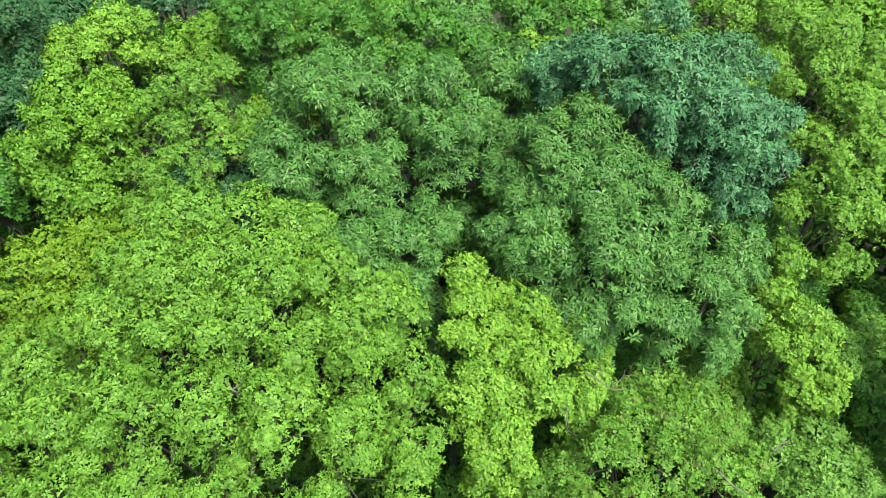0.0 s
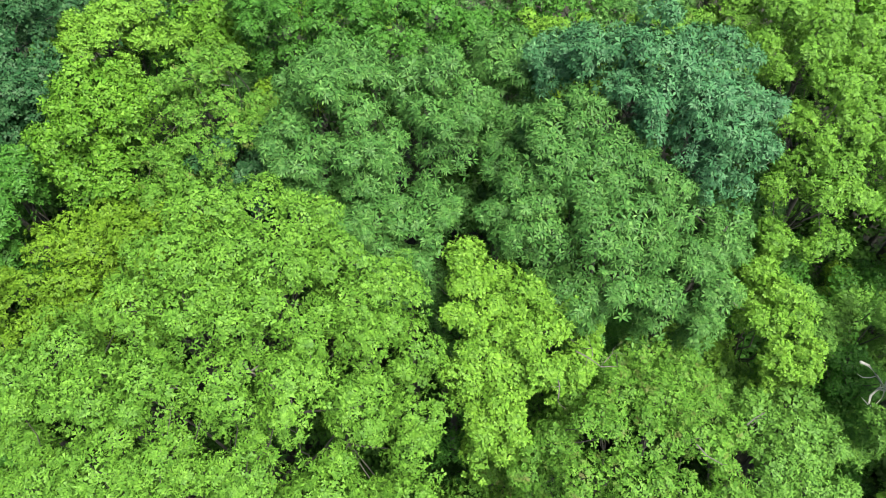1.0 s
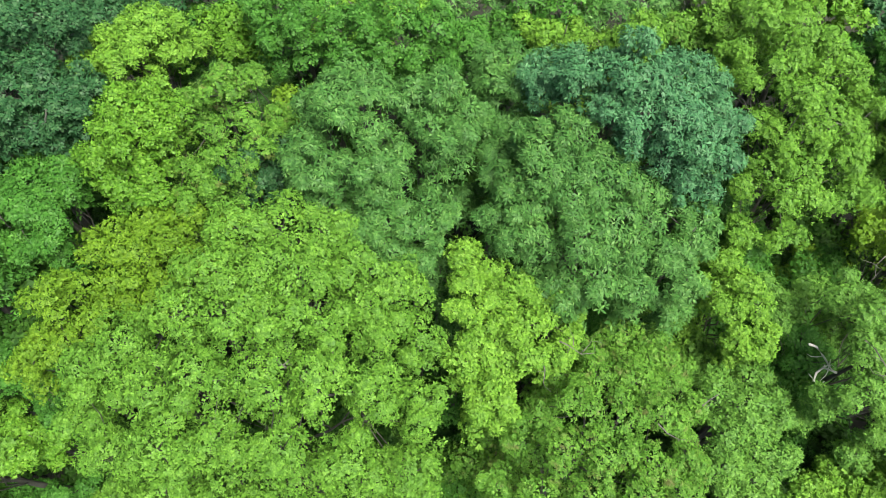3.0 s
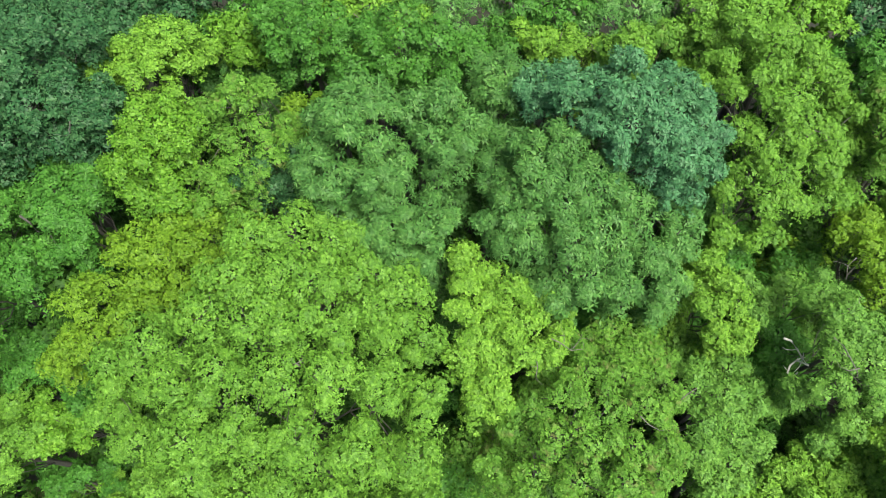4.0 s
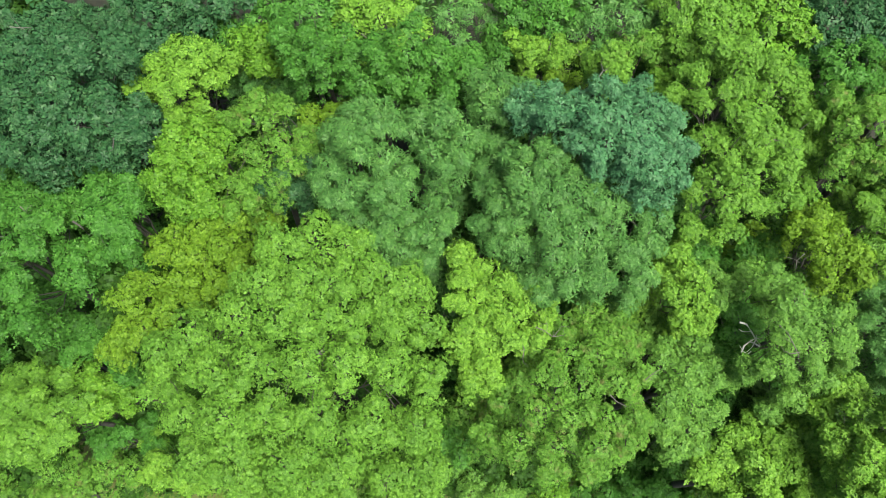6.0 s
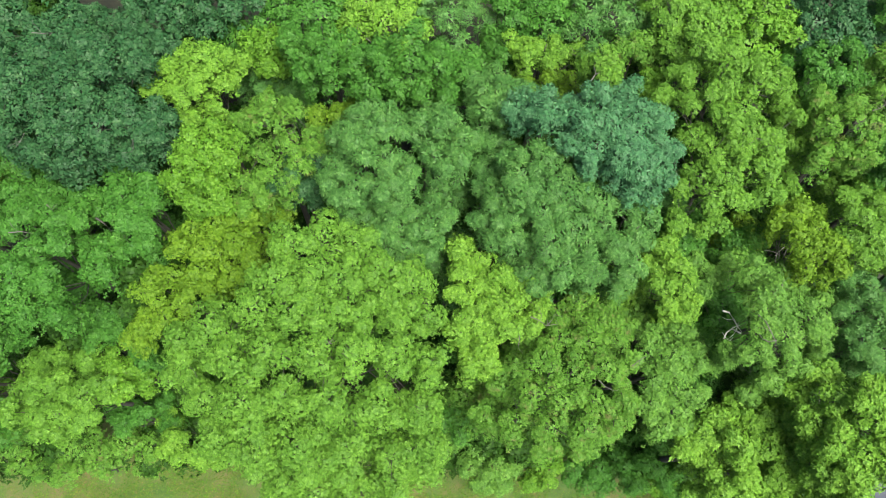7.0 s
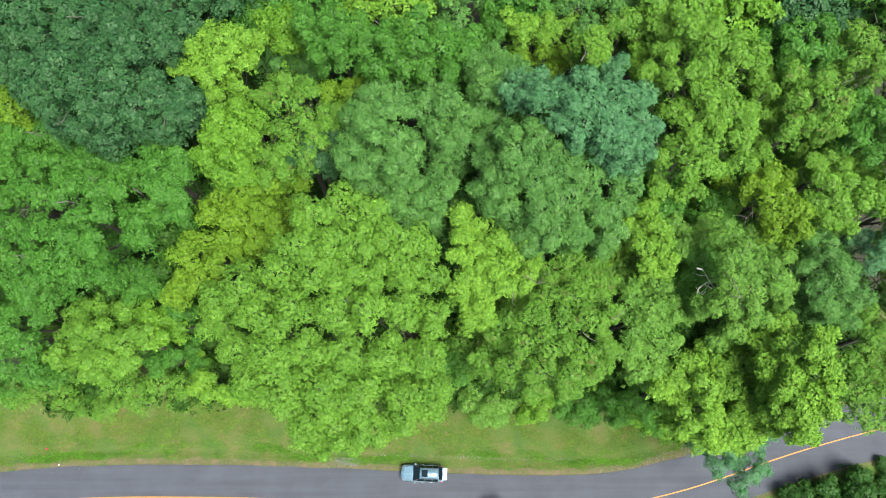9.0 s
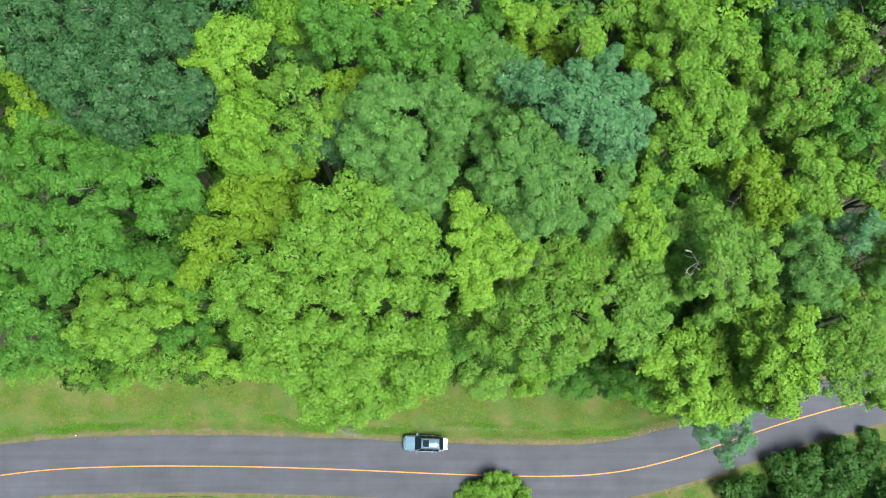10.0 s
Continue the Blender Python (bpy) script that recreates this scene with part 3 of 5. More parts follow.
tree("olive", -10.0, 23.9, 39.4, 2.7, 3.5, deep=2.2, tilt=(-0.21, 0.10), seed=6,
     boughs=[(-2.0, 3.5, 1.04), (-0.4, 2.5, 1.08), (-2.4, 1.8, 0.98), (0.8, 1.4, 1.08), (-0.5, 0.4, 1.14), (1.8, 0.8, 1.02), (0.7, -0.5, 1.15), (2.2, 0.0, 0.79), (-0.9, -1.0, 1.07), (1.2, -1.3, 1.01), (-0.2, -2.0, 1.08), (-1.6, -2.2, 1.02), (0.4, -2.5, 0.94), (-1.0, -3.0, 0.87), (-2.2, -3.2, 0.89)],
     bare=[(0.02, "dead", (0.9, -0.3, -0.8), (1.2, 0.0, -1.1))])
tree("yellow", -7.4, 27.0, 36.2, 1.5, 1.2, deep=1.3, tilt=(0.00, 0.00), seed=7,
     boughs=[(-0.9, -0.2, 0.82), (0.4, 0.1, 0.90), (1.0, 1.3, 0.68), (-0.0, -0.8, 0.74)])
tree("green", -7.4, 30.4, 40.9, 2.7, 2.2, deep=1.7, tilt=(0.06, -0.23), seed=8,
     boughs=[(-1.4, -1.4, 1.05), (0.3, -1.3, 1.26), (1.6, -0.7, 1.11), (1.7, -1.6, 1.05), (0.2, -2.2, 0.98), (-1.0, -2.1, 0.91), (-2.1, 0.0, 1.05)],
     bare=[(0.04, "dead", (1.2, 0.4, -2.9), (1.6, 0.8, -3.2), (1.6, 1.4, -3.4)), (0.03, "dead", (0.4, 0.1, -2.5), (0.4, -0.2, -2.8), (0.6, -0.3, -3.0))])
tree("bright", -11.6, 32.6, 36.4, 1.9, 1.6, deep=1.7, tilt=(0.00, 0.00), seed=9,
     boughs=[(-1.0, -0.1, 1.07), (0.4, 0.1, 1.14), (1.3, -0.4, 1.04), (-0.4, -1.0, 0.91)])
tree("chestnut", -11.9, 31.0, 34.5, 2.8, 1.4, deep=1.5, tilt=(0.00, 0.00), seed=10,
     boughs=[(-2.1, 0.7, 1.22), (-0.4, -0.3, 1.19), (0.8, 0.0, 1.19), (2.0, 0.1, 1.08), (1.3, -0.9, 0.95)])
tree("green", -1.6, 29.8, 40.5, 3.8, 2.4, deep=2.0, tilt=(-0.21, -0.21), seed=11,
     boughs=[(-2.5, -0.8, 1.27), (-0.6, -0.7, 1.37), (1.2, -0.6, 1.38), (3.1, 0.2, 1.24), (-2.2, -1.5, 1.15), (-0.5, -1.7, 1.29), (1.2, -1.6, 1.27), (2.8, -1.0, 1.10), (-3.1, -2.6, 1.10), (-1.5, -2.4, 1.09), (0.0, -2.3, 1.16), (1.7, -2.3, 1.02)],
     bare=[(0.03, "dead", (-3.2, 0.4, -1.5), (-2.8, 0.2, -1.8), (-2.5, 0.1, -2.0)), (0.03, "dead", (-2.3, -0.9, -1.3), (-2.0, -0.5, -1.6))])
tree("chestnut", 3.1, 27.3, 39.0, 1.9, 3.0, deep=2.3, tilt=(-0.05, -0.08), seed=12,
     boughs=[(-0.3, 1.8, 1.18), (1.3, 2.3, 1.13), (-1.2, 0.6, 1.10), (0.0, -0.6, 1.15), (1.3, -0.3, 1.02), (-0.8, -1.6, 1.10), (0.6, -1.8, 1.02), (-0.0, -2.7, 0.88), (-1.1, -2.4, 0.80)])
tree("chestnut", -4.8, 22.9, 40.8, 3.0, 3.5, deep=2.8, tilt=(0.00, 0.00), seed=13,
     boughs=[(-0.4, 1.6, 1.27), (1.0, 1.7, 1.10), (0.4, 0.4, 1.30), (-1.2, 0.0, 1.20), (1.8, 0.6, 1.06), (0.0, -1.1, 1.30), (1.5, -1.0, 1.25), (-1.3, -1.4, 1.14), (2.6, -0.9, 1.01), (-0.4, -2.3, 1.22), (1.1, -2.3, 1.15), (-2.0, -1.8, 0.85), (2.1, -2.1, 0.86), (-0.9, -2.9, 0.93)])
tree("chestnut", -0.4, 24.0, 39.9, 2.1, 2.7, deep=2.8, tilt=(-0.02, 0.02), seed=14,
     boughs=[(-1.4, 3.4, 0.98), (-0.1, 2.6, 1.18), (-1.1, 0.4, 1.19), (0.5, 0.2, 1.17), (1.4, -0.4, 1.01), (-0.4, -1.1, 1.22), (1.0, -1.5, 1.01), (-0.0, -1.9, 1.09)])
tree("teal", -9.2, 23.3, 37.3, 1.8, 1.4, deep=1.2, tilt=(0.10, -0.45), seed=15,
     boughs=[(0.1, -0.7, 1.00), (0.9, -1.3, 0.97), (-0.6, -1.6, 0.89), (1.3, -0.1, 0.81)])
tree("chestnut", -1.7, 20.1, 36.6, 3.3, 2.4, deep=2.1, tilt=(-0.31, 0.03), seed=16,
     boughs=[(-1.9, 0.6, 1.14), (-2.7, -0.3, 1.07), (-1.0, -0.7, 1.22), (0.7, 0.6, 1.23), (2.1, 2.0, 1.20), (0.5, -1.0, 1.15), (-0.7, -1.7, 1.16), (1.4, -0.4, 0.99), (0.8, -1.7, 0.92), (-1.9, -1.4, 0.99), (3.0, 3.3, 1.09)])
tree("chestnut", 7.0, 19.5, 38.1, 4.8, 4.7, deep=4.1, tilt=(-0.28, 0.78), seed=17,
     boughs=[(-2.9, 2.5, 1.20), (-1.3, 2.3, 1.20), (0.7, 2.0, 1.20), (-4.3, 2.1, 1.10), (-4.4, 3.4, 1.27), (-2.9, 3.2, 1.40), (-2.7, 1.8, 1.22), (-1.4, 1.8, 1.22), (-4.0, 1.1, 1.31), (-2.3, 0.7, 1.19), (-0.8, 0.8, 1.38), (-4.7, 0.2, 1.04), (-3.1, -0.1, 1.25), (-1.4, -0.2, 1.39), (0.4, 0.5, 1.39), (2.0, 1.1, 1.42), (0.4, -0.7, 1.48), (2.5, 0.2, 1.32), (-2.8, -1.2, 1.30), (-1.0, -1.5, 1.49), (1.2, -1.5, 1.31), (3.2, -0.6, 1.18), (-4.0, -1.0, 1.00), (-1.9, -2.3, 1.41), (0.0, -2.4, 1.33), (2.2, -2.1, 1.10), (-1.1, -3.0, 1.05)], lean=(-0.4, 3.5))
tree("blue", 9.1, 24.4, 41.6, 5.4, 4.2, deep=3.5, tilt=(-0.18, -0.03), seed=18,
     boughs=[(-4.0, 1.0, 1.20), (-4.9, 0.3, 1.00), (-3.3, -0.6, 1.20), (-1.7, -1.1, 1.20), (-3.4, 0.7, 1.18), (-1.9, 0.1, 1.25), (-0.7, -0.1, 1.08), (2.5, 3.9, 1.37), (1.4, -0.4, 1.26), (-4.2, 1.0, 1.14), (-3.3, -0.4, 1.07), (-1.5, -1.0, 1.30), (0.0, -1.1, 1.23), (2.3, -0.8, 1.27), (4.6, 1.7, 1.00), (-2.1, -1.9, 1.06), (-0.4, -2.1, 1.32), (1.4, -2.0, 1.34), (3.3, -1.3, 1.19), (-1.0, -2.9, 0.93), (0.7, -2.9, 1.09), (2.4, -2.6, 1.19), (4.0, -1.8, 0.90), (3.4, -3.0, 1.07), (1.8, -3.5, 0.97), (-4.4, 0.2, 0.87)])
tree("chestnut", 11.9, 19.7, 35.4, 2.3, 3.0, deep=3.3, tilt=(0.00, 0.00), seed=19,
     boughs=[(-0.6, 1.5, 1.19), (1.1, 1.4, 1.20), (2.8, 3.2, 0.81), (-0.1, -0.5, 1.17), (-1.0, -1.2, 1.02), (-0.3, -2.1, 1.03), (-0.9, -2.6, 1.06)], lean=(-0.7, 3.5))
tree("light", 10.2, 30.0, 38.7, 1.3, 1.3, deep=1.0, tilt=(-0.07, -0.35), seed=20,
     boughs=[(-0.6, -1.0, 0.90), (0.0, -0.6, 0.62), (-0.4, -1.8, 0.74), (-1.1, -0.5, 0.66), (0.3, -1.3, 0.55)],
     bare=[(0.04, "dead", (-1.4, -2.8, -0.1), (-1.0, -2.1, -0.3), (-1.0, -1.3, -0.6), (-0.5, -0.6, -0.8)), (0.03, "dead", (-1.0, -2.3, -0.1), (-0.5, -1.8, -0.3))])
tree("yellow", 7.2, 30.9, 35.2, 2.0, 1.2, deep=1.1, tilt=(0.00, 0.00), seed=21,
     boughs=[(-1.2, -0.3, 0.97), (0.0, 0.1, 1.09), (1.3, -0.1, 1.01), (0.5, -0.9, 0.85), (-1.7, -0.6, 0.68)])
tree("lime", 6.7, 32.4, 36.7, 2.7, 1.6, deep=1.8, tilt=(0.00, -0.00), seed=22,
     boughs=[(-1.8, 0.6, 0.99), (-0.5, 0.2, 1.13), (1.0, 0.0, 1.10), (-1.3, -0.8, 0.82), (0.2, -0.9, 0.90), (2.9, 1.7, 0.93)])
tree("green", 3.4, 33.0, 35.7, 1.4, 1.4, deep=1.3, tilt=(-0.00, -0.00), seed=23,
     boughs=[(-0.8, -0.6, 1.01), (0.5, -0.2, 1.08), (0.1, 1.5, 1.02)])
tree("olive", 13.0, 32.4, 36.6, 1.7, 1.2, deep=1.5, tilt=(-0.01, 0.01), seed=24,
     boughs=[(-1.1, -0.3, 0.82), (-0.2, -0.1, 0.93), (1.0, -0.3, 0.82)])
tree("bright", 14.6, 29.6, 35.0, 1.1, 2.0, deep=1.7, tilt=(0.00, 0.00), seed=25,
     boughs=[(-0.3, 1.2, 0.76), (-0.1, -0.4, 0.80), (0.2, -1.4, 0.72), (-0.8, 0.4, 0.60)])
tree("light", 18.1, 25.0, 37.2, 5.2, 7.0, deep=3.6, tilt=(-0.15, 0.66), seed=26,
     boughs=[(-2.4, 0.3, 1.20), (-2.3, -2.2, 1.20), (-2.9, -3.9, 1.00), (-4.0, 2.8, 1.00), (-2.8, 2.0, 0.90), (-1.8, 5.5, 1.40), (-0.2, 4.7, 1.38), (1.6, 4.6, 1.36), (-2.6, 4.4, 1.19), (-0.8, 3.1, 1.32), (1.5, 3.3, 1.29), (4.2, 5.5, 1.17), (5.4, 4.2, 1.06), (4.1, 4.3, 1.24), (0.4, 1.7, 1.27), (-1.6, 2.1, 1.09), (6.1, 3.2, 0.94), (4.8, 2.9, 1.14), (1.2, 0.6, 1.21), (-0.8, 0.6, 1.21), (-2.0, 0.3, 1.03), (5.9, 1.5, 1.08), (3.3, 0.3, 1.21), (0.3, -0.7, 1.22), (-1.3, -0.9, 1.20), (-1.9, -1.9, 1.14), (-0.1, -2.0, 1.33), (2.4, -1.2, 1.22), (5.4, 0.2, 1.06), (-1.2, -3.1, 1.29), (0.6, -3.2, 1.28), (2.7, -2.4, 1.16), (5.3, -1.0, 0.86), (-0.7, -4.2, 1.02), (-2.8, 6.5, 1.13)],
     bare=[(0.06, "bark", (-3.8, 3.0, -1.7), (-3.3, 2.7, -2.0), (-2.6, 2.2, -2.2), (-2.0, 1.7, -2.5)), (0.04, "dead", (0.8, -0.6, -1.3), (1.4, -0.1, -1.6), (1.9, 0.4, -1.8)), (0.03, "dead", (1.3, -0.2, -1.3), (2.0, -0.2, -1.6), (2.4, -0.4, -1.8)), (0.03, "dead", (-2.1, 2.7, -0.5), (-1.4, 3.1, -0.8), (-1.4, 2.7, -1.0)), (0.03, "dead", (-4.6, -3.1, -1.7), (-4.1, -2.6, -2.0), (-3.6, -2.2, -2.2))])
tree("green", 26.3, 32.1, 36.4, 2.9, 2.0, deep=1.9, tilt=(-0.05, 0.01), seed=27,
     boughs=[(-2.1, 0.3, 1.25), (-0.8, -0.0, 1.26), (0.9, 0.1, 1.23), (-1.2, -1.4, 1.08), (0.2, -1.4, 1.16), (2.0, -1.1, 1.09)],
     bare=[(0.04, "dead", (-0.5, -0.3, -1.6), (-0.1, -0.4, -1.9), (-0.1, 0.6, -2.1))], leaf=1.15)
tree("olive", 31.4, 31.5, 36.4, 2.3, 2.6, deep=2.2, tilt=(0.00, 0.00), seed=28,
     boughs=[(-1.7, 0.7, 1.20), (-1.2, -0.3, 1.43), (0.1, -1.4, 1.19), (-1.2, -1.4, 1.18), (0.3, -2.2, 1.11), (-2.1, -1.2, 0.86)],
     bare=[(0.04, "bark", (-0.8, 0.3, -0.4), (-0.6, 1.3, -0.7), (-0.6, 2.2, -0.9)), (0.03, "dead", (-0.2, -0.6, -0.4), (0.3, -1.0, -0.7))], leaf=1.15)
tree("olive", 27.0, 27.4, 36.3, 2.6, 2.6, deep=1.7, tilt=(-0.32, 0.03), seed=29,
     boughs=[(-2.5, 1.0, 1.00), (-1.5, 0.7, 1.11), (-0.2, 0.4, 0.98), (-2.2, -0.8, 1.12), (-0.8, -1.3, 1.19), (0.8, -1.2, 0.99), (-1.5, -2.2, 1.00), (0.3, -2.4, 1.09), (-2.6, -2.5, 0.84)],
     bare=[(0.03, "dead", (1.5, 0.7, -2.3), (2.3, 1.1, -2.6), (3.0, 1.6, -2.8))], leaf=1.15)
tree("green", 31.5, 25.8, 33.4, 2.4, 2.7, deep=2.2, tilt=(0.00, 0.00), seed=30,
     boughs=[(-0.4, 2.0, 1.20), (0.7, 1.2, 1.27), (-0.8, -0.4, 1.27), (0.9, -0.4, 1.22), (0.1, -1.7, 1.24), (-1.5, -0.8, 0.97)], leaf=1.15)
tree("light", 29.3, 21.7, 32.2, 3.1, 3.6, deep=3.1, tilt=(-0.00, 0.00), seed=31,
     boughs=[(-1.1, 2.2, 1.14), (0.7, 2.5, 1.33), (4.1, 3.7, 1.30), (-1.0, 0.3, 1.30), (0.7, 0.2, 1.38), (4.8, 1.7, 1.30), (-1.9, -0.9, 1.05), (-0.5, -1.2, 1.39), (1.4, -0.9, 1.22), (-1.2, -2.2, 1.15), (0.2, -2.5, 1.14), (4.6, 0.5, 0.86), (-0.9, 4.3, 1.05), (0.1, 5.4, 0.96), (1.5, 4.9, 1.05)], leaf=1.15)
tree("yellow", 24.1, 20.3, 33.5, 2.7, 3.1, deep=2.6, tilt=(0.00, 0.01), seed=32,
     boughs=[(-0.6, 2.0, 1.17), (-1.4, 2.1, 1.05), (2.1, 2.8, 1.08), (-1.3, 0.7, 1.29), (-0.1, 0.1, 1.28), (0.7, -1.0, 1.05), (-1.0, -0.9, 1.28), (0.6, -1.6, 1.20), (-0.5, -2.1, 1.12), (1.0, -2.4, 0.91), (-2.0, 0.9, 0.90)], leaf=1.15)
tree("yellow", 22.9, 23.1, 26.0, 2.1, 2.1, deep=1.7, tilt=(0.00, 0.00), seed=33,
     boughs=[(0.5, 1.6, 1.42), (1.1, -0.1, 1.41), (-1.3, -0.1, 1.31), (-0.4, -1.3, 1.11)], leaf=1.15)
tree("pale", 20.4, 14.3, 33.7, 4.0, 4.5, deep=3.7, tilt=(-0.02, 0.20), seed=34,
     boughs=[(-3.5, 4.9, 1.02), (-2.2, 4.0, 1.10), (-0.4, 5.4, 1.25), (-0.9, 3.1, 1.19), (2.3, 4.1, 1.33), (3.7, 3.2, 1.34), (-0.5, 1.3, 1.25), (1.2, 0.9, 1.26), (4.9, 2.5, 0.94), (-1.0, -0.2, 1.26), (1.9, -0.2, 1.27), (0.2, -1.1, 1.26), (3.9, -0.5, 1.10), (-1.2, -1.8, 1.10), (0.9, -2.5, 1.21), (3.4, -1.9, 1.16), (-0.1, -3.2, 1.13), (-2.5, -1.6, 0.90), (-1.0, -3.8, 0.92), (-3.3, 3.1, 0.83)],
     bare=[(0.07, "bleached", (-2.6, 1.1, -3.4), (-2.1, 1.1, -3.7), (-1.8, 0.7, -3.9), (-1.5, 0.3, -4.2), (-1.2, -0.0, -4.4)), (0.07, "bleached", (-1.7, -0.4, -3.4), (-2.1, -0.0, -3.7), (-2.4, -0.2, -3.9), (-2.5, -0.5, -4.2), (-2.1, -0.6, -4.4), (-1.7, -0.3, -4.7)), (0.03, "dead", (0.3, 2.1, -0.5), (0.1, 1.8, -0.8), (-0.3, 1.6, -1.0), (-0.7, 1.4, -1.3)), (0.03, "dead", (0.1, 1.8, -0.5), (0.2, 1.5, -0.8), (-0.1, 1.3, -1.0)), (0.04, "dead", (-1.8, -0.2, -0.3), (-1.3, -0.5, -0.6), (-1.0, -1.1, -0.8), (-0.7, -1.7, -1.1)), (0.03, "dead", (-0.9, -1.7, -0.5), (-1.3, -1.7, -0.8), (-1.5, -1.5, -1.0)), (0.03, "dead", (0.6, 4.2, -0.3), (0.2, 3.9, -0.6), (0.1, 3.4, -0.8))], lean=(-1.2, 3.5))
tree("lime", 14.8, 18.1, 32.3, 2.1, 3.2, deep=2.6, tilt=(0.01, -0.05), seed=35,
     boughs=[(-1.1, 2.4, 0.86), (-0.3, 1.2, 1.17), (0.2, 0.0, 1.05), (-1.0, 0.2, 1.05), (0.4, -1.2, 1.14), (-0.7, -1.4, 1.14), (1.1, -2.2, 1.04), (-0.3, -2.4, 0.92)],
     bare=[(0.04, "dead", (-2.5, 0.9, -0.8), (-2.4, 0.4, -1.0), (-2.0, -0.1, -1.3), (-1.5, -0.4, -1.5))], lean=(-0.9, 3.5))
tree("lime", 2.8, 15.9, 34.9, 3.9, 4.6, deep=2.4, tilt=(-0.32, 0.14), seed=36,
     boughs=[(2.3, 0.4, 0.90), (3.0, -0.7, 0.80), (1.4, -2.0, 1.00), (2.4, -1.7, 0.90), (-1.1, -2.0, 1.10), (-0.5, -3.1, 1.10), (-1.3, -4.0, 1.10), (0.3, -1.3, 1.00), (-0.3, -4.2, 1.00), (0.8, -2.5, 0.90), (-1.9, 2.4, 0.86), (-0.6, 1.7, 0.80), (-1.8, 0.8, 0.89), (-0.6, 0.1, 0.96), (0.6, 0.5, 0.89), (-2.0, -0.6, 0.90), (-0.2, -0.9, 0.97), (1.7, 0.3, 0.99), (3.2, 0.7, 0.82), (1.0, -1.1, 0.94), (-1.6, -1.9, 0.99), (0.2, -2.1, 0.99), (-2.0, -2.7, 0.79), (-0.6, -3.1, 0.88)],
     bare=[(0.03, "dead", (-3.4, 3.5, -3.9), (-3.1, 3.2, -4.1), (-2.6, 2.8, -4.4))], lean=(-0.2, 3.5))
tree("olive", 6.9, 10.6, 33.1, 5.0, 5.1, deep=3.5, tilt=(0.14, 0.17), seed=37,
     boughs=[(0.2, 4.6, 1.30), (1.8, 4.2, 1.20), (3.5, 5.2, 1.20), (0.2, 5.0, 1.42), (2.1, 5.7, 1.35), (3.1, 4.3, 1.33), (0.2, 2.7, 1.37), (1.9, 2.4, 1.28), (3.9, 3.1, 1.14), (-1.7, 2.9, 1.07), (-2.6, 1.2, 1.30), (-1.0, 1.3, 1.36), (0.8, 0.6, 1.35), (2.6, 0.9, 1.28), (4.2, 1.3, 0.99), (-3.4, 0.2, 1.23), (-1.8, -0.5, 1.38), (0.0, -1.0, 1.45), (2.0, -1.0, 1.37), (3.9, -0.7, 1.22), (-2.6, -1.9, 1.32), (-0.7, -2.4, 1.39), (1.4, -2.6, 1.39), (3.3, -2.3, 1.23), (4.6, -1.0, 0.92), (4.9, 4.3, 1.02), (-4.5, -1.5, 1.22), (-1.0, -3.5, 1.01), (1.4, -3.5, 0.91)],
     bare=[(0.03, "dead", (-1.9, 3.4, 0.5), (-1.4, 3.3, 0.2), (-0.9, 3.0, -0.0), (-0.2, 3.2, -0.3)), (0.02, "dead", (-1.3, 3.2, 0.5), (-1.2, 3.7, 0.2), (-1.5, 3.8, -0.0)), (0.02, "dead", (-0.9, 2.9, 0.5), (-0.6, 3.3, 0.2), (-0.4, 3.6, -0.0)), (0.03, "dead", (-2.7, 3.0, -0.1), (-2.5, 2.4, -0.4), (-2.6, 1.9, -0.6)), (0.03, "dead", (3.8, 0.4, 0.5), (4.3, 0.8, 0.2), (4.8, 1.1, -0.0)), (0.03, "dead", (1.7, -0.5, 0.9), (2.1, -0.8, 0.6), (2.6, -1.0, 0.4))], lean=(-0.4, 3.5))
tree("pale", 14.2, 12.1, 29.9, 4.6, 5.4, deep=3.4, tilt=(-0.15, -0.04), seed=38,
     boughs=[(1.4, 2.7, 1.20), (1.5, 1.2, 1.20), (0.3, 3.4, 1.20), (0.4, 0.1, 1.20), (2.1, 0.3, 1.10), (-0.3, 4.1, 1.20), (-1.7, 4.3, 1.10), (-0.4, 6.0, 1.47), (1.0, 5.1, 1.36), (-0.3, 2.9, 1.29), (1.9, 3.1, 1.33), (3.4, 3.0, 1.02), (-1.2, 1.2, 1.18), (0.1, 0.6, 1.35), (2.3, 0.9, 1.07), (-0.9, -0.9, 1.26), (0.9, -1.0, 1.37), (-1.2, -2.3, 1.19), (0.5, -2.7, 1.38), (1.9, -1.6, 0.87), (-0.3, -3.5, 1.10), (1.5, -3.3, 0.88)], leaf=1.15, lean=(-0.9, 3.5))
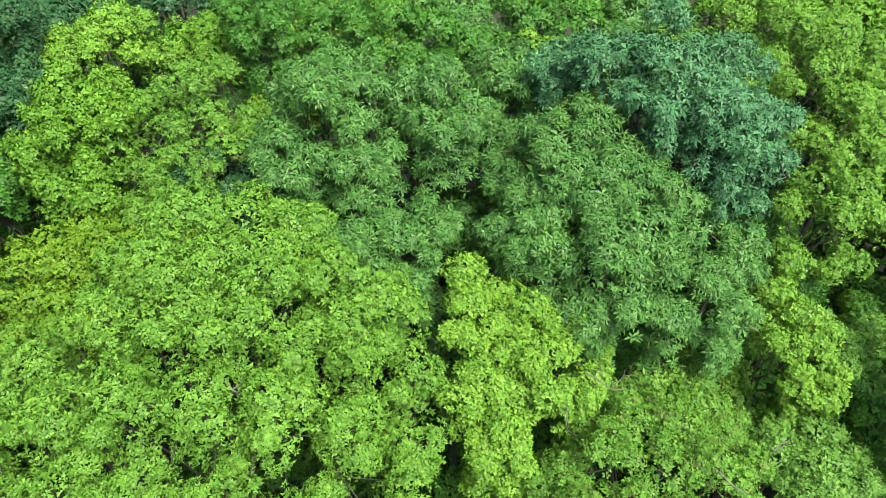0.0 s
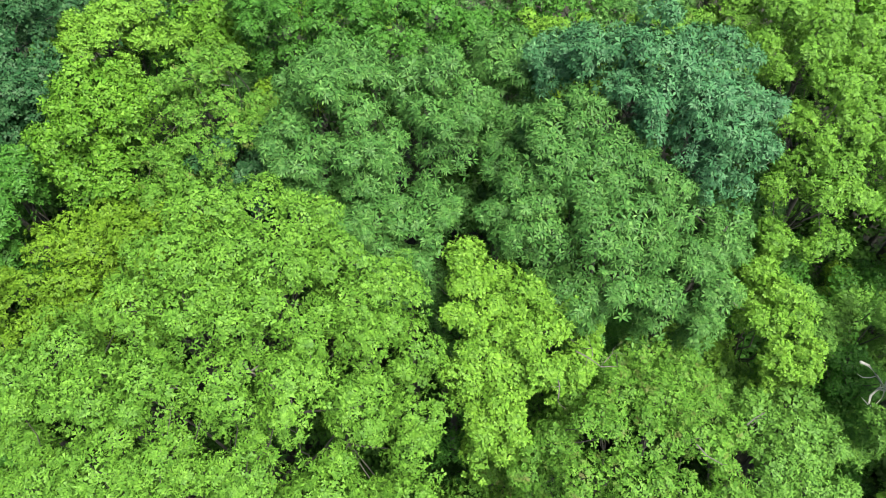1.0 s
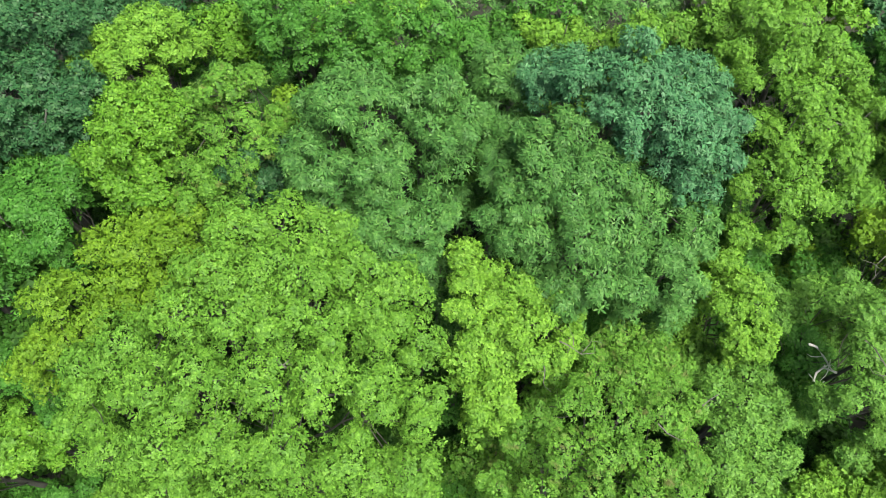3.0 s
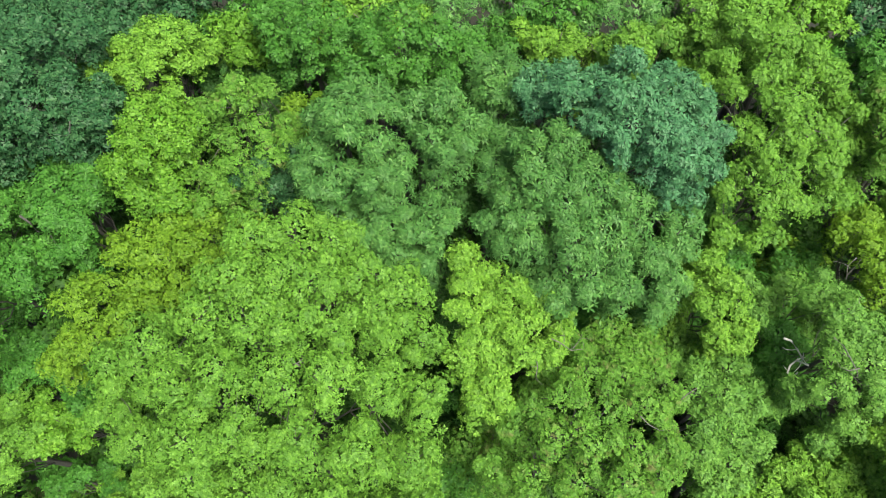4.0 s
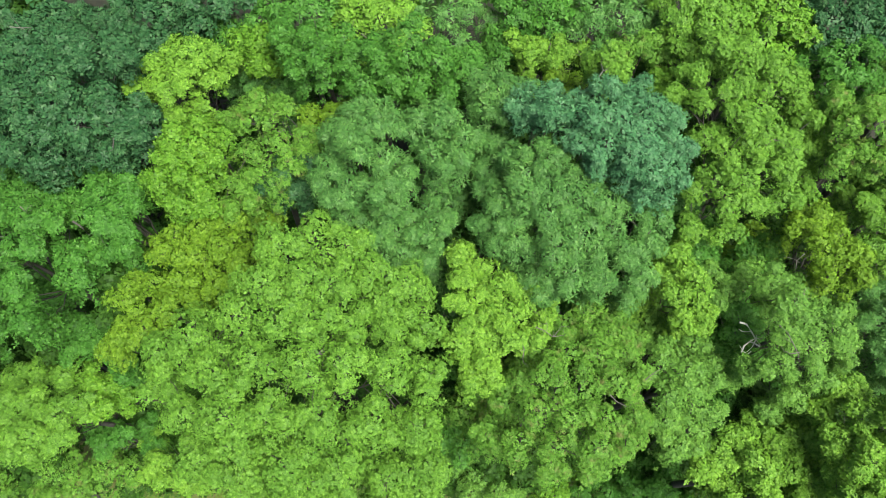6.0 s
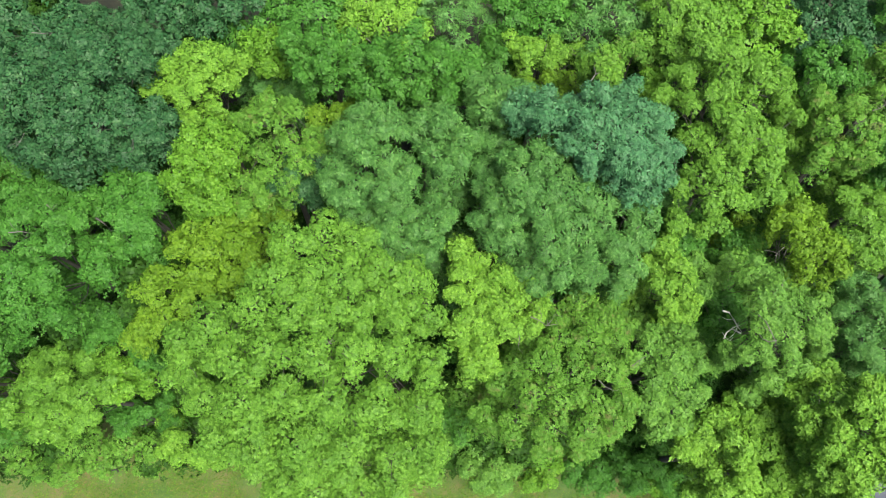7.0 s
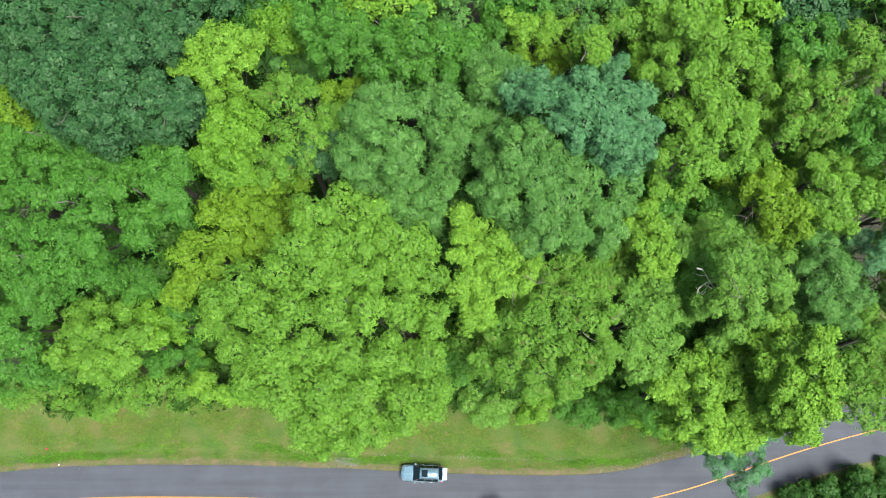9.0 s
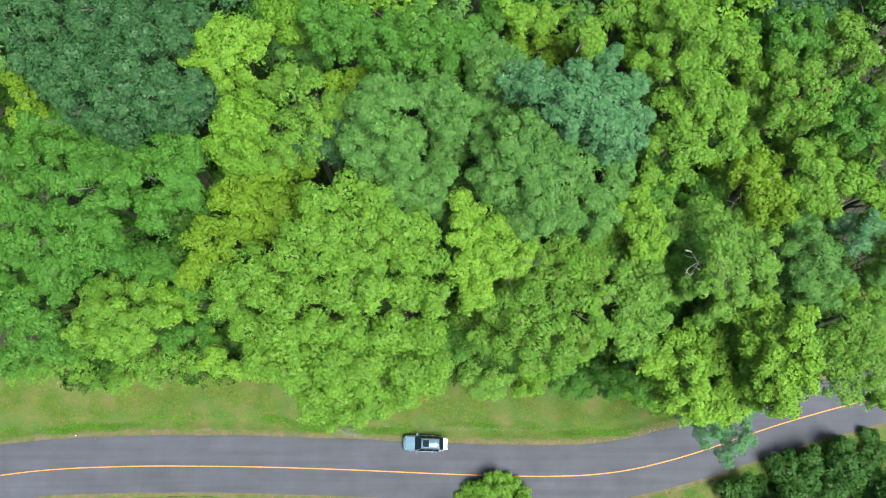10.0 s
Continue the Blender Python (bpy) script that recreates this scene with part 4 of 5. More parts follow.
tree("lime", 19.3, 6.4, 28.3, 6.4, 5.6, deep=3.3, tilt=(0.00, 0.30), seed=39,
     boughs=[(1.7, 2.0, 1.20), (2.3, 0.1, 1.20), (1.3, 3.9, 1.20), (3.5, -1.1, 1.10), (3.2, 2.7, 1.10), (1.2, -2.4, 1.20), (-0.7, -2.0, 1.10), (6.0, -1.2, 1.20), (7.5, 0.4, 1.10), (-0.2, 3.9, 1.19), (-1.7, 2.7, 1.22), (0.3, 2.4, 1.30), (2.0, 2.7, 1.13), (-2.7, 1.5, 1.16), (-0.9, 0.9, 1.38), (0.9, 0.8, 1.38), (3.0, 1.5, 1.22), (-3.9, 1.0, 0.88), (-2.3, -0.2, 1.30), (-0.3, -0.6, 1.38), (2.0, -0.8, 1.39), (4.4, 0.3, 1.32), (-1.9, -1.6, 1.16), (0.4, -2.2, 1.40), (3.1, -2.4, 1.32), (4.0, -1.3, 1.12)], leaf=1.15, lean=(-1.2, 3.5))
tree("lime", 24.6, 7.9, 33.9, 3.2, 4.3, deep=3.0, tilt=(-0.08, 0.00), seed=40,
     boughs=[(-2.7, 2.3, 1.07), (-2.7, 0.5, 1.23), (-1.6, 1.5, 1.21), (-0.6, 1.3, 1.21), (0.1, 1.8, 0.96), (-1.7, -0.1, 1.29), (-0.5, 0.1, 1.20), (-0.3, 0.4, 0.84), (-2.2, -1.1, 1.31), (-1.1, -1.6, 1.29), (-0.0, -1.4, 0.90), (-1.5, -2.8, 1.23), (-0.3, -2.7, 1.13), (-0.6, -3.9, 0.92), (-2.4, -2.5, 1.01), (0.2, -2.4, 0.73), (-1.7, 3.4, 1.11), (-0.9, 3.4, 0.84)], leaf=1.15, lean=(-1.5, 3.5))
tree("chestnut", 29.0, 15.3, 31.2, 3.1, 3.6, deep=2.6, tilt=(-0.06, 0.01), seed=41,
     boughs=[(-1.4, 2.3, 1.20), (-0.9, 1.4, 1.28), (-2.2, 0.4, 1.27), (-1.1, -0.5, 1.35), (-0.1, -0.2, 1.18), (-1.9, -1.5, 1.27), (-0.6, -1.9, 1.27), (0.4, -1.8, 1.05), (-1.4, -2.6, 1.05), (0.1, -3.2, 0.96)], leaf=1.15, lean=(-1.7, 3.5))
tree("blue", 31.8, 17.2, 30.6, 1.7, 2.0, deep=1.8, tilt=(0.00, 0.00), seed=42,
     boughs=[(-0.6, 0.9, 1.16), (0.3, 0.1, 1.15), (-0.3, -1.1, 1.02)], leaf=1.15, lean=(-1.9, 3.5))
tree("bright", 34.0, 19.9, 30.0, 1.3, 1.8, deep=1.5, tilt=(0.00, 0.00), seed=43,
     boughs=[(-0.6, 0.1, 1.03), (0.0, -1.2, 1.03), (0.5, 1.7, 0.86)], leaf=1.15, lean=(-2.0, 3.5))
tree("olive", 32.1, 9.6, 27.6, 6.0, 7.5, deep=3.5, tilt=(0.00, 0.00), seed=44,
     boughs=[(-2.0, -2.1, 1.30), (-0.4, -1.1, 1.30), (0.8, -3.0, 1.30), (-0.9, -4.2, 1.20), (-2.7, -0.4, 1.20), (0.4, 1.3, 1.30), (5.1, 7.9, 1.31), (3.9, 5.8, 1.42), (0.3, 3.7, 1.14), (2.7, 3.0, 1.38), (-0.6, 1.2, 1.22), (1.1, 0.3, 1.42), (-1.2, -0.5, 1.42), (0.3, -1.9, 1.42), (-1.5, -2.2, 1.34), (-0.2, -3.2, 1.34), (-1.6, -3.8, 1.26), (1.8, -3.8, 1.37), (-0.6, -4.5, 0.90), (1.6, -4.9, 0.77)], leaf=1.15, lean=(-1.9, 3.5))
tree("light", -25.7, 11.2, 25.9, 3.6, 3.4, deep=2.7, tilt=(-0.03, 0.05), seed=45,
     boughs=[(-5.0, 3.5, 1.43), (-3.1, 3.9, 1.32), (-0.6, 3.2, 1.30), (-5.3, 1.5, 1.54), (-2.2, 1.0, 1.53), (0.4, 0.3, 1.45), (1.6, 0.9, 1.11), (-4.6, -0.4, 1.43), (-1.0, -1.0, 1.46), (0.8, -1.4, 1.11), (-2.2, -1.9, 1.14), (-5.9, -0.4, 1.06)], leaf=1.15, lean=(1.5, 3.5))
tree("bright", -23.0, 13.0, 24.5, 2.2, 2.2, deep=1.8, tilt=(0.00, 0.00), seed=46,
     boughs=[(-1.1, 0.9, 1.30), (0.5, 0.8, 1.13), (-0.0, -0.9, 1.13), (1.3, -0.4, 0.93)], leaf=1.15, lean=(1.4, 3.5))
tree("green", -24.7, 18.0, 37.3, 6.0, 5.7, deep=3.3, tilt=(-0.00, 0.01), seed=47,
     boughs=[(-7.4, 7.3, 1.31), (-5.3, 7.7, 1.31), (-3.1, 6.9, 1.22), (-7.5, 5.2, 1.31), (-5.3, 5.4, 1.40), (-2.1, 4.4, 1.26), (-0.4, 4.6, 1.17), (1.9, 3.7, 1.08), (3.2, 3.1, 1.08), (-6.7, 2.9, 1.31), (-2.7, 1.5, 1.22), (-0.7, 1.5, 1.20), (1.1, 1.7, 1.29), (2.7, 1.9, 1.14), (0.3, -0.5, 1.12), (1.8, -0.2, 1.21), (3.4, -0.1, 1.23), (4.7, 0.3, 1.08), (4.2, -1.3, 1.16), (-5.2, -0.2, 1.26), (-2.1, -1.2, 1.29), (0.0, -2.0, 1.21), (1.4, -2.3, 1.14), (-6.1, -2.1, 1.30), (-1.9, -3.2, 1.32), (0.1, -3.6, 1.40), (1.6, -3.5, 1.24), (-3.9, -4.3, 1.11)],
     bare=[(0.04, "dead", (-3.4, 5.4, -0.7), (-3.0, 5.4, -1.0), (-2.6, 5.3, -1.2)), (0.04, "dead", (1.4, 2.0, -0.5), (1.7, 1.7, -0.8), (1.9, 2.4, -1.0)), (0.07, "bark", (4.0, 1.5, -1.3), (4.4, 1.3, -1.6), (4.8, 0.9, -1.8)), (0.04, "dead", (-0.4, 0.2, -0.5), (0.1, 0.4, -0.8), (0.5, 0.4, -1.0)), (0.03, "dead", (-2.6, -0.3, -0.5), (-2.4, -0.1, -0.8), (-2.6, -0.6, -1.0)), (0.07, "bark", (0.9, -2.0, -5.8), (1.6, -2.5, -6.1), (2.0, -2.7, -6.3)), (0.03, "dead", (-3.1, -3.1, -1.3), (-2.7, -3.0, -1.6), (-2.3, -3.0, -1.8))], leaf=1.15, lean=(1.5, 3.5))
tree("green", -18.5, 20.0, 37.5, 2.1, 2.5, deep=1.9, tilt=(-0.20, 0.20), seed=48,
     boughs=[(-0.9, 1.0, 1.08), (0.3, 0.3, 1.07), (-0.3, -0.8, 1.00), (0.7, -1.0, 1.09), (-1.5, 2.7, 0.90), (0.7, 1.4, 0.89), (0.5, -1.8, 0.98)], leaf=1.15, lean=(1.1, 3.5))
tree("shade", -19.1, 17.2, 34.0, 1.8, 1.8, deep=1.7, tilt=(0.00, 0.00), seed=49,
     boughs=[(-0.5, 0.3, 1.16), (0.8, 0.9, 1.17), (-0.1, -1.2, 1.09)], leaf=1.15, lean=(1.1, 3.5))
tree("yellow", -13.7, 18.5, 36.5, 3.5, 2.8, deep=2.2, tilt=(0.06, 0.08), seed=50,
     boughs=[(-1.7, 0.8, 1.11), (-0.0, 1.0, 1.18), (1.3, 1.6, 1.12), (2.2, 2.9, 1.03), (-0.3, -0.7, 1.18), (1.2, -0.5, 1.19), (2.1, -1.2, 0.91), (-0.9, -1.7, 1.12), (0.7, -1.8, 1.04), (-0.7, -2.5, 0.93), (-2.1, -0.4, 0.91), (3.4, 2.6, 0.68)], leaf=1.15, lean=(0.8, 3.5))
tree("yellow", -16.9, 14.8, 36.0, 2.2, 2.4, deep=2.4, tilt=(0.09, -0.01), seed=51,
     boughs=[(0.3, 1.3, 1.13), (-0.1, 0.1, 1.11), (1.2, 0.0, 1.12), (0.4, -1.0, 1.12), (-0.7, -1.3, 0.92), (-1.6, -1.8, 0.78), (1.3, 1.5, 0.85)], leaf=1.15, lean=(1.0, 3.5))
tree("green", -34.2, 12.6, 25.4, 3.8, 4.6, deep=2.6, tilt=(0.00, 0.00), seed=52,
     boughs=[(-3.4, 3.8, 1.55), (-1.2, 4.6, 1.43), (1.0, 4.3, 1.32), (-1.4, 1.1, 1.58), (0.6, 2.1, 1.28), (1.6, 1.1, 1.02), (-0.9, -0.8, 1.37), (1.0, -1.3, 1.37), (-0.5, -2.6, 1.49), (1.2, -3.0, 1.29), (-2.4, -3.7, 1.27)], leaf=1.15, lean=(2.1, 3.5))
tree("olive", -38.5, 9.3, 12.4, 2.9, 1.8, deep=1.5, tilt=(0.00, 0.00), seed=53,
     boughs=[(-2.4, -0.0, 1.51), (-0.5, 0.4, 1.74), (1.2, 0.4, 1.87), (2.1, -0.6, 1.38), (-5.3, -0.2, 1.66)], leaf=1.15)
tree("olive", -32.3, 9.1, 12.6, 3.7, 2.4, deep=2.0, tilt=(0.00, 0.00), seed=54,
     boughs=[(-3.0, 0.5, 1.89), (-0.0, 0.6, 2.05), (2.2, 0.7, 1.95), (-3.3, -0.9, 1.52), (0.1, -1.4, 1.50), (2.7, -0.6, 1.51)], leaf=1.15)
tree("olive", -26.6, 10.5, 12.6, 2.9, 2.6, deep=1.8, tilt=(0.00, 0.00), seed=55,
     boughs=[(-0.7, -0.2, 1.86), (1.4, -0.6, 1.68), (0.5, -1.7, 1.25), (-0.5, 1.7, 1.56), (1.6, 1.5, 1.26)], leaf=1.15)
tree("lime", -21.3, 9.7, 16.6, 2.5, 2.2, deep=1.8, tilt=(-0.00, -0.01), seed=56,
     boughs=[(-1.6, 1.7, 1.07), (-0.4, 0.2, 1.22), (0.3, -0.8, 1.23), (-1.3, -0.6, 0.82), (1.3, -1.3, 1.06), (2.5, -1.2, 0.90)], leaf=1.15)
tree("pale", 3.4, 8.7, 12.2, 3.5, 2.7, deep=1.8, tilt=(0.00, 0.00), seed=57,
     boughs=[(-2.2, 1.7, 1.33), (-0.3, 0.8, 1.56), (1.8, 1.7, 1.33), (-1.4, -0.6, 1.44), (0.8, -0.6, 1.56), (2.5, -0.3, 1.26), (-0.3, -1.9, 1.07), (1.4, -1.9, 1.01)], leaf=1.15)
tree("bright", 8.3, 8.4, 11.4, 2.1, 1.8, deep=1.3, tilt=(0.00, 0.00), seed=58,
     boughs=[(-0.7, 0.8, 1.33), (0.5, -0.5, 1.32), (-0.7, -1.2, 1.01), (1.1, 0.5, 1.14)], leaf=1.15)
tree("green", 12.8, 7.8, 10.6, 3.0, 2.1, deep=1.5, tilt=(0.00, 0.00), seed=59,
     boughs=[(-1.7, 0.1, 1.47), (0.1, 0.3, 1.59), (1.9, 0.7, 1.48), (-0.6, -1.0, 1.15), (1.0, -1.0, 1.02)], leaf=1.15)
tree("green", 17.4, 8.4, 11.4, 3.2, 2.7, deep=1.8, tilt=(0.00, 0.00), seed=60,
     boughs=[(-1.1, 2.0, 1.60), (0.8, 1.6, 1.46), (-1.9, 0.0, 1.46), (0.2, -0.2, 1.57), (-0.9, -1.6, 1.14), (1.3, -1.2, 1.27), (2.8, -2.2, 1.17)], leaf=1.15)
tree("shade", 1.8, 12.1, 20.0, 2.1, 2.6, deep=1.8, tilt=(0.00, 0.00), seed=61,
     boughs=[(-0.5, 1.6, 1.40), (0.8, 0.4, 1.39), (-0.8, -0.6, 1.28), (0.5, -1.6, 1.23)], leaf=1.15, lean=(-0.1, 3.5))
tree("blue", 26.8, 2.3, 12.4, 5.5, 5.0, deep=1.2, tilt=(0.00, 0.00), seed=62, density=0.55,
     boughs=[(-3.2, 1.9, 1.20), (-2.3, -0.2, 1.20), (-0.4, 0.3, 1.30), (1.7, 1.8, 1.20), (2.0, -0.3, 1.00), (-0.3, -1.8, 1.00), (3.2, 2.9, 1.10), (-1.3, 1.3, 1.20), (0.6, -1.0, 1.00)], leaf=1.15, lean=(-1.2, 3.4), label="grey-green feathery tree overhanging the road")
tree("deep", 40.6, -1.4, 4.4, 6.1, 3.3, deep=2.2, tilt=(0.00, 0.00), seed=63,
     boughs=[(-4.3, 0.5, 1.90), (-2.4, -0.6, 2.16), (-3.3, -2.1, 2.05), (1.4, 0.8, 2.44), (3.9, -0.9, 2.46), (0.5, -1.8, 2.17), (6.1, 1.9, 2.23), (-4.7, -0.2, 1.55), (-1.8, 1.3, 1.53), (2.3, 2.7, 1.56), (5.8, 3.7, 1.58), (-6.9, -1.6, 1.43)], leaf=1.15)
tree("deep", 31.3, -3.1, 2.6, 2.6, 1.3, deep=1.1, tilt=(0.00, 0.00), seed=64,
     boughs=[(-1.5, 0.0, 1.42), (0.2, 0.4, 1.42), (1.6, -0.6, 1.28)], leaf=1.15)
tree("light", 5.0, -4.0, 2.7, 3.4, 2.6, deep=1.1, tilt=(0.00, 0.00), seed=65, density=0.8,
     boughs=[(-4.0, 0.3, 0.70), (-2.9, 1.0, 0.80), (-1.7, 1.3, 0.80), (-0.6, 1.9, 0.80), (0.4, 2.2, 0.70), (1.3, 1.9, 0.80), (2.2, 1.4, 0.80), (3.0, 0.5, 0.80), (-0.8, 0.7, 1.00), (0.7, 1.1, 1.00), (-2.3, 0.1, 1.00), (1.5, 0.3, 1.10), (-0.3, -0.2, 1.20), (2.7, -0.4, 1.00), (-1.8, -0.8, 1.20), (1.2, -1.1, 1.30)], label="olive-green feathery shrub at the road's lower edge")
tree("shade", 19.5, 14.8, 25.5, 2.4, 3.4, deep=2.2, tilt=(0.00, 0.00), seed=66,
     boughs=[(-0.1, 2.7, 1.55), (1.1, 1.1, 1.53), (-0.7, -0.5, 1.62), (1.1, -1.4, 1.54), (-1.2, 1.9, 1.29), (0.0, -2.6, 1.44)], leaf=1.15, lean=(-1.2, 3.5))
tree("green", -32.8, 19.4, 35.5, 2.3, 5.2, deep=2.2, tilt=(0.00, 0.00), seed=67,
     boughs=[(-0.9, 3.3, 1.79), (0.6, -0.5, 1.67), (0.1, -3.6, 1.79), (-2.1, -0.0, 1.80)], leaf=1.15, lean=(2.0, 3.5))
tree("green", -38.3, 12.0, 25.0, 2.4, 3.9, deep=2.2, tilt=(0.00, 0.00), seed=68,
     boughs=[(-0.3, 2.5, 1.87), (0.4, -1.0, 1.95), (-0.2, -3.5, 1.58)], leaf=1.15, lean=(2.3, 3.5))
tree("olive", 34.3, 27.6, 34.0, 1.8, 3.7, deep=2.2, tilt=(0.00, 0.00), seed=69,
     boughs=[(2.0, 3.7, 1.72), (-0.2, -1.1, 1.64), (0.1, -3.5, 1.61)], leaf=1.15)
tree("chestnut", 35.7, 14.9, 28.0, 2.0, 3.2, deep=2.2, tilt=(0.00, 0.00), seed=70,
     boughs=[(1.8, 3.0, 1.72), (-0.2, -0.5, 1.74), (0.1, -2.9, 1.60)], leaf=1.15, lean=(-2.1, 3.5))
tree("green", -25.1, 11.9, 17.0, 2.7, 1.8, deep=1.7, tilt=(0.00, 0.00), seed=71,
     boughs=[(-1.7, 0.5, 1.29), (0.5, -0.2, 1.28), (1.7, 0.7, 1.17), (-0.7, -0.9, 1.17), (2.4, -0.5, 1.06)], leaf=1.15)
tree("olive", -35.0, 12.3, 19.0, 2.1, 1.9, deep=1.7, tilt=(0.00, 0.00), seed=72,
     boughs=[(-0.5, 0.8, 1.36), (1.0, -0.5, 1.24), (-0.6, -0.9, 1.24), (1.1, -1.7, 1.04)], leaf=1.15, lean=(2.1, 3.5))
tree("green", -23.7, 16.0, 28.5, 2.1, 1.6, deep=1.5, tilt=(0.00, 0.00), seed=73,
     boughs=[(-1.6, 0.9, 1.07), (0.5, 0.1, 1.15), (1.3, -0.6, 1.06), (1.5, 0.9, 0.97), (-0.2, -0.9, 0.96), (2.5, -1.7, 1.09), (2.6, 0.1, 0.89)], leaf=1.15, lean=(1.4, 3.5))
tree("bright", 19.5, 6.8, 9.5, 2.7, 1.5, deep=1.3, tilt=(0.00, 0.00), seed=74,
     boughs=[(-1.4, 0.3, 1.30), (0.1, -0.3, 1.29), (1.7, -0.7, 1.17), (1.0, 0.8, 1.17), (2.8, -1.4, 1.06)], leaf=1.15)
tree("olive", 4.9, 14.9, 29.5, 1.5, 1.3, deep=1.3, tilt=(0.00, 0.00), seed=75,
     boughs=[(-0.4, 0.5, 1.13), (0.6, -0.2, 1.03), (-0.0, -0.9, 1.04)], leaf=1.15, lean=(-0.3, 3.5))


# trees behind, up the hillside
back = np.random.default_rng(5)
for i in range(15):
    kinds = ("green", "chestnut", "light", "bright", "teal", "green", "lime", "chestnut")
    tree("teal" if i < 4 else kinds[i % 8], -36 + 5.2 * i + back.uniform(-1, 1), 35.3 + back.uniform(-1.2, 1.2), 38.0 + back.uniform(-1.5, 1.5), 3.8, 3.4, seed=100 + i, leaf=1.6, density=0.65)
for i in range(12):
    kinds = ("chestnut", "light", "green", "teal", "bright", "olive")
    tree("teal" if i < 3 else kinds[i % 6], -38 + 7.0 * i + back.uniform(-1.5, 1.5), 42.0 + back.uniform(-1.5, 1.5), 39.0 + back.uniform(-1.5, 1.5), 4.6, 4.2, seed=120 + i, leaf=2.4, density=0.36, size=2.0)
# trees at the wood's sides
for i in range(6):
    tree(("green", "chestnut", "light")[i % 3], -38.0 - 3 * (i % 2), 14 + 4.6 * i, 27 + 2.2 * i, 4.0, 3.6, seed=140 + i, leaf=2.2, density=0.55, size=1.8)
    tree(("chestnut", "olive", "green")[i % 3], 37.5 + 3 * (i % 2), 13 + 4.8 * i, 26 + 1.8 * i, 4.2, 3.6, seed=150 + i, leaf=2.2, density=0.55, size=1.8)
# young trees under the canopy, their leaf colour darkened to deepen its gaps
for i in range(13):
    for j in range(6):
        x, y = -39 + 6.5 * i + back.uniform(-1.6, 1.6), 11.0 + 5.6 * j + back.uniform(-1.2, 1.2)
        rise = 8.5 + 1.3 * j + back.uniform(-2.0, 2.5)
        tree("shade", x, y, float(land(x, y)) + rise, 4.3, 3.9, deep=1.6, seed=200 + 13 * j + i, size=1.8, density=0.9, group="understorey trees", label="green understorey tree below the taller canopy, leaf colour darkened for shade")

# trees on the slope below the road, beyond the grassy edge
for i, (x, y, top, r) in enumerate(((36.5, -3.8, 2.2, 2.0), (45.8, -3.0, 2.6, 2.6), (-44.0, -9.5, 6.0, 3.4), (-33.0, -10.5, 5.0, 3.2), (-8.0, -9.5, 6.5, 3.2), (2.0, -9.0, 7.5, 3.0), (13.0, -10.0, 6.0, 3.0), (23.0, -8.5, 5.0, 2.8), (35.0, -7.0, 6.0, 3.2), (47.0, -5.0, 6.0, 3.6))):
    tree(("deep", "green", "deep")[i % 3], x, y, top, r, r * 0.9, seed=400 + i, leaf=1.6, density=0.9)

# lower trees that fill the gaps under the tall crowns
for i, (kind, x, y, top, r) in enumerate((("bright", -11.9, 31.7, 37.5, 2.2), ("pale", 13.0, 17.1, 27.5, 2.4), ("green", -13.5, 33.4, 36.0, 3.0), ("teal", -21.8, 33.9, 37.0, 2.6), ("green", 8.8, 19.9, 27.0, 2.4), ("green", 15.2, 19.6, 26.0, 2.6), ("shade", 20.7, 18.9, 24.0, 2.6), ("lime", 22.3, 7.0, 27.0, 2.3), ("lime", 22.4, 9.4, 28.5, 2.3), ("green", 18.3, 16.9, 29.0, 2.6), ("green", 17.6, 12.0, 26.0, 2.4), ("green", 18.8, 14.4, 27.0, 2.4), ("olive", 2.7, 11.8, 27.0, 2.6), ("green", 1.3, 10.4, 23.0, 2.4), ("green", 21.2, 21.0, 29.0, 2.4), ("shade", -27.7, 17.6, 24.0, 2.6), ("green", 17.9, 22.9, 27.0, 2.2), ("green", 16.5, 22.3, 28.0, 3.0), ("green", 8.4, 19.6, 27.0, 2.6), ("chestnut", 0.0, 20.6, 30.0, 2.2), ("olive", 1.2, 11.0, 22.5, 3.0), ("green", 2.0, 15.2, 25.0, 2.6), ("green", 18.7, 17.2, 27.0, 3.2), ("pale", 21.8, 19.2, 26.0, 3.0), ("green", 21.0, 14.6, 24.0, 3.0), ("green", -26.4, 19.6, 28.5, 3.0), ("green", -18.7, 21.0, 31.0, 2.6), ("yellow", -11.5, 19.2, 33.0, 2.0), ("lime", 12.3, 18.2, 28.0, 2.2), ("green", 16.0, 21.5, 31.0, 2.4), ("chestnut", 15.2, 23.8, 33.0, 2.0), ("pale", 19.1, 15.2, 26.5, 2.6), ("green", 19.9, 12.7, 24.0, 2.6), ("green", -25.5, 17.6, 30.0, 2.6), ("chestnut", 0.6, 17.8, 31.0, 2.0), ("lime", 2.5, 13.8, 25.5, 2.0), ("green", 24.1, 9.7, 25.0, 2.4), ("green", 20.3, 10.0, 9.0, 2.3), ("lime", 23.4, 10.7, 9.0, 2.3), ("green", 16.3, 10.7, 9.0, 2.3), ("bright", 11.2, 10.3, 9.0, 2.3), ("chestnut", 7.2, 10.8, 9.0, 2.3))):
    tree(kind, x, y, top, r, r * 0.9, deep=1.6, size=1.15, seed=500 + i, group="forest trees")


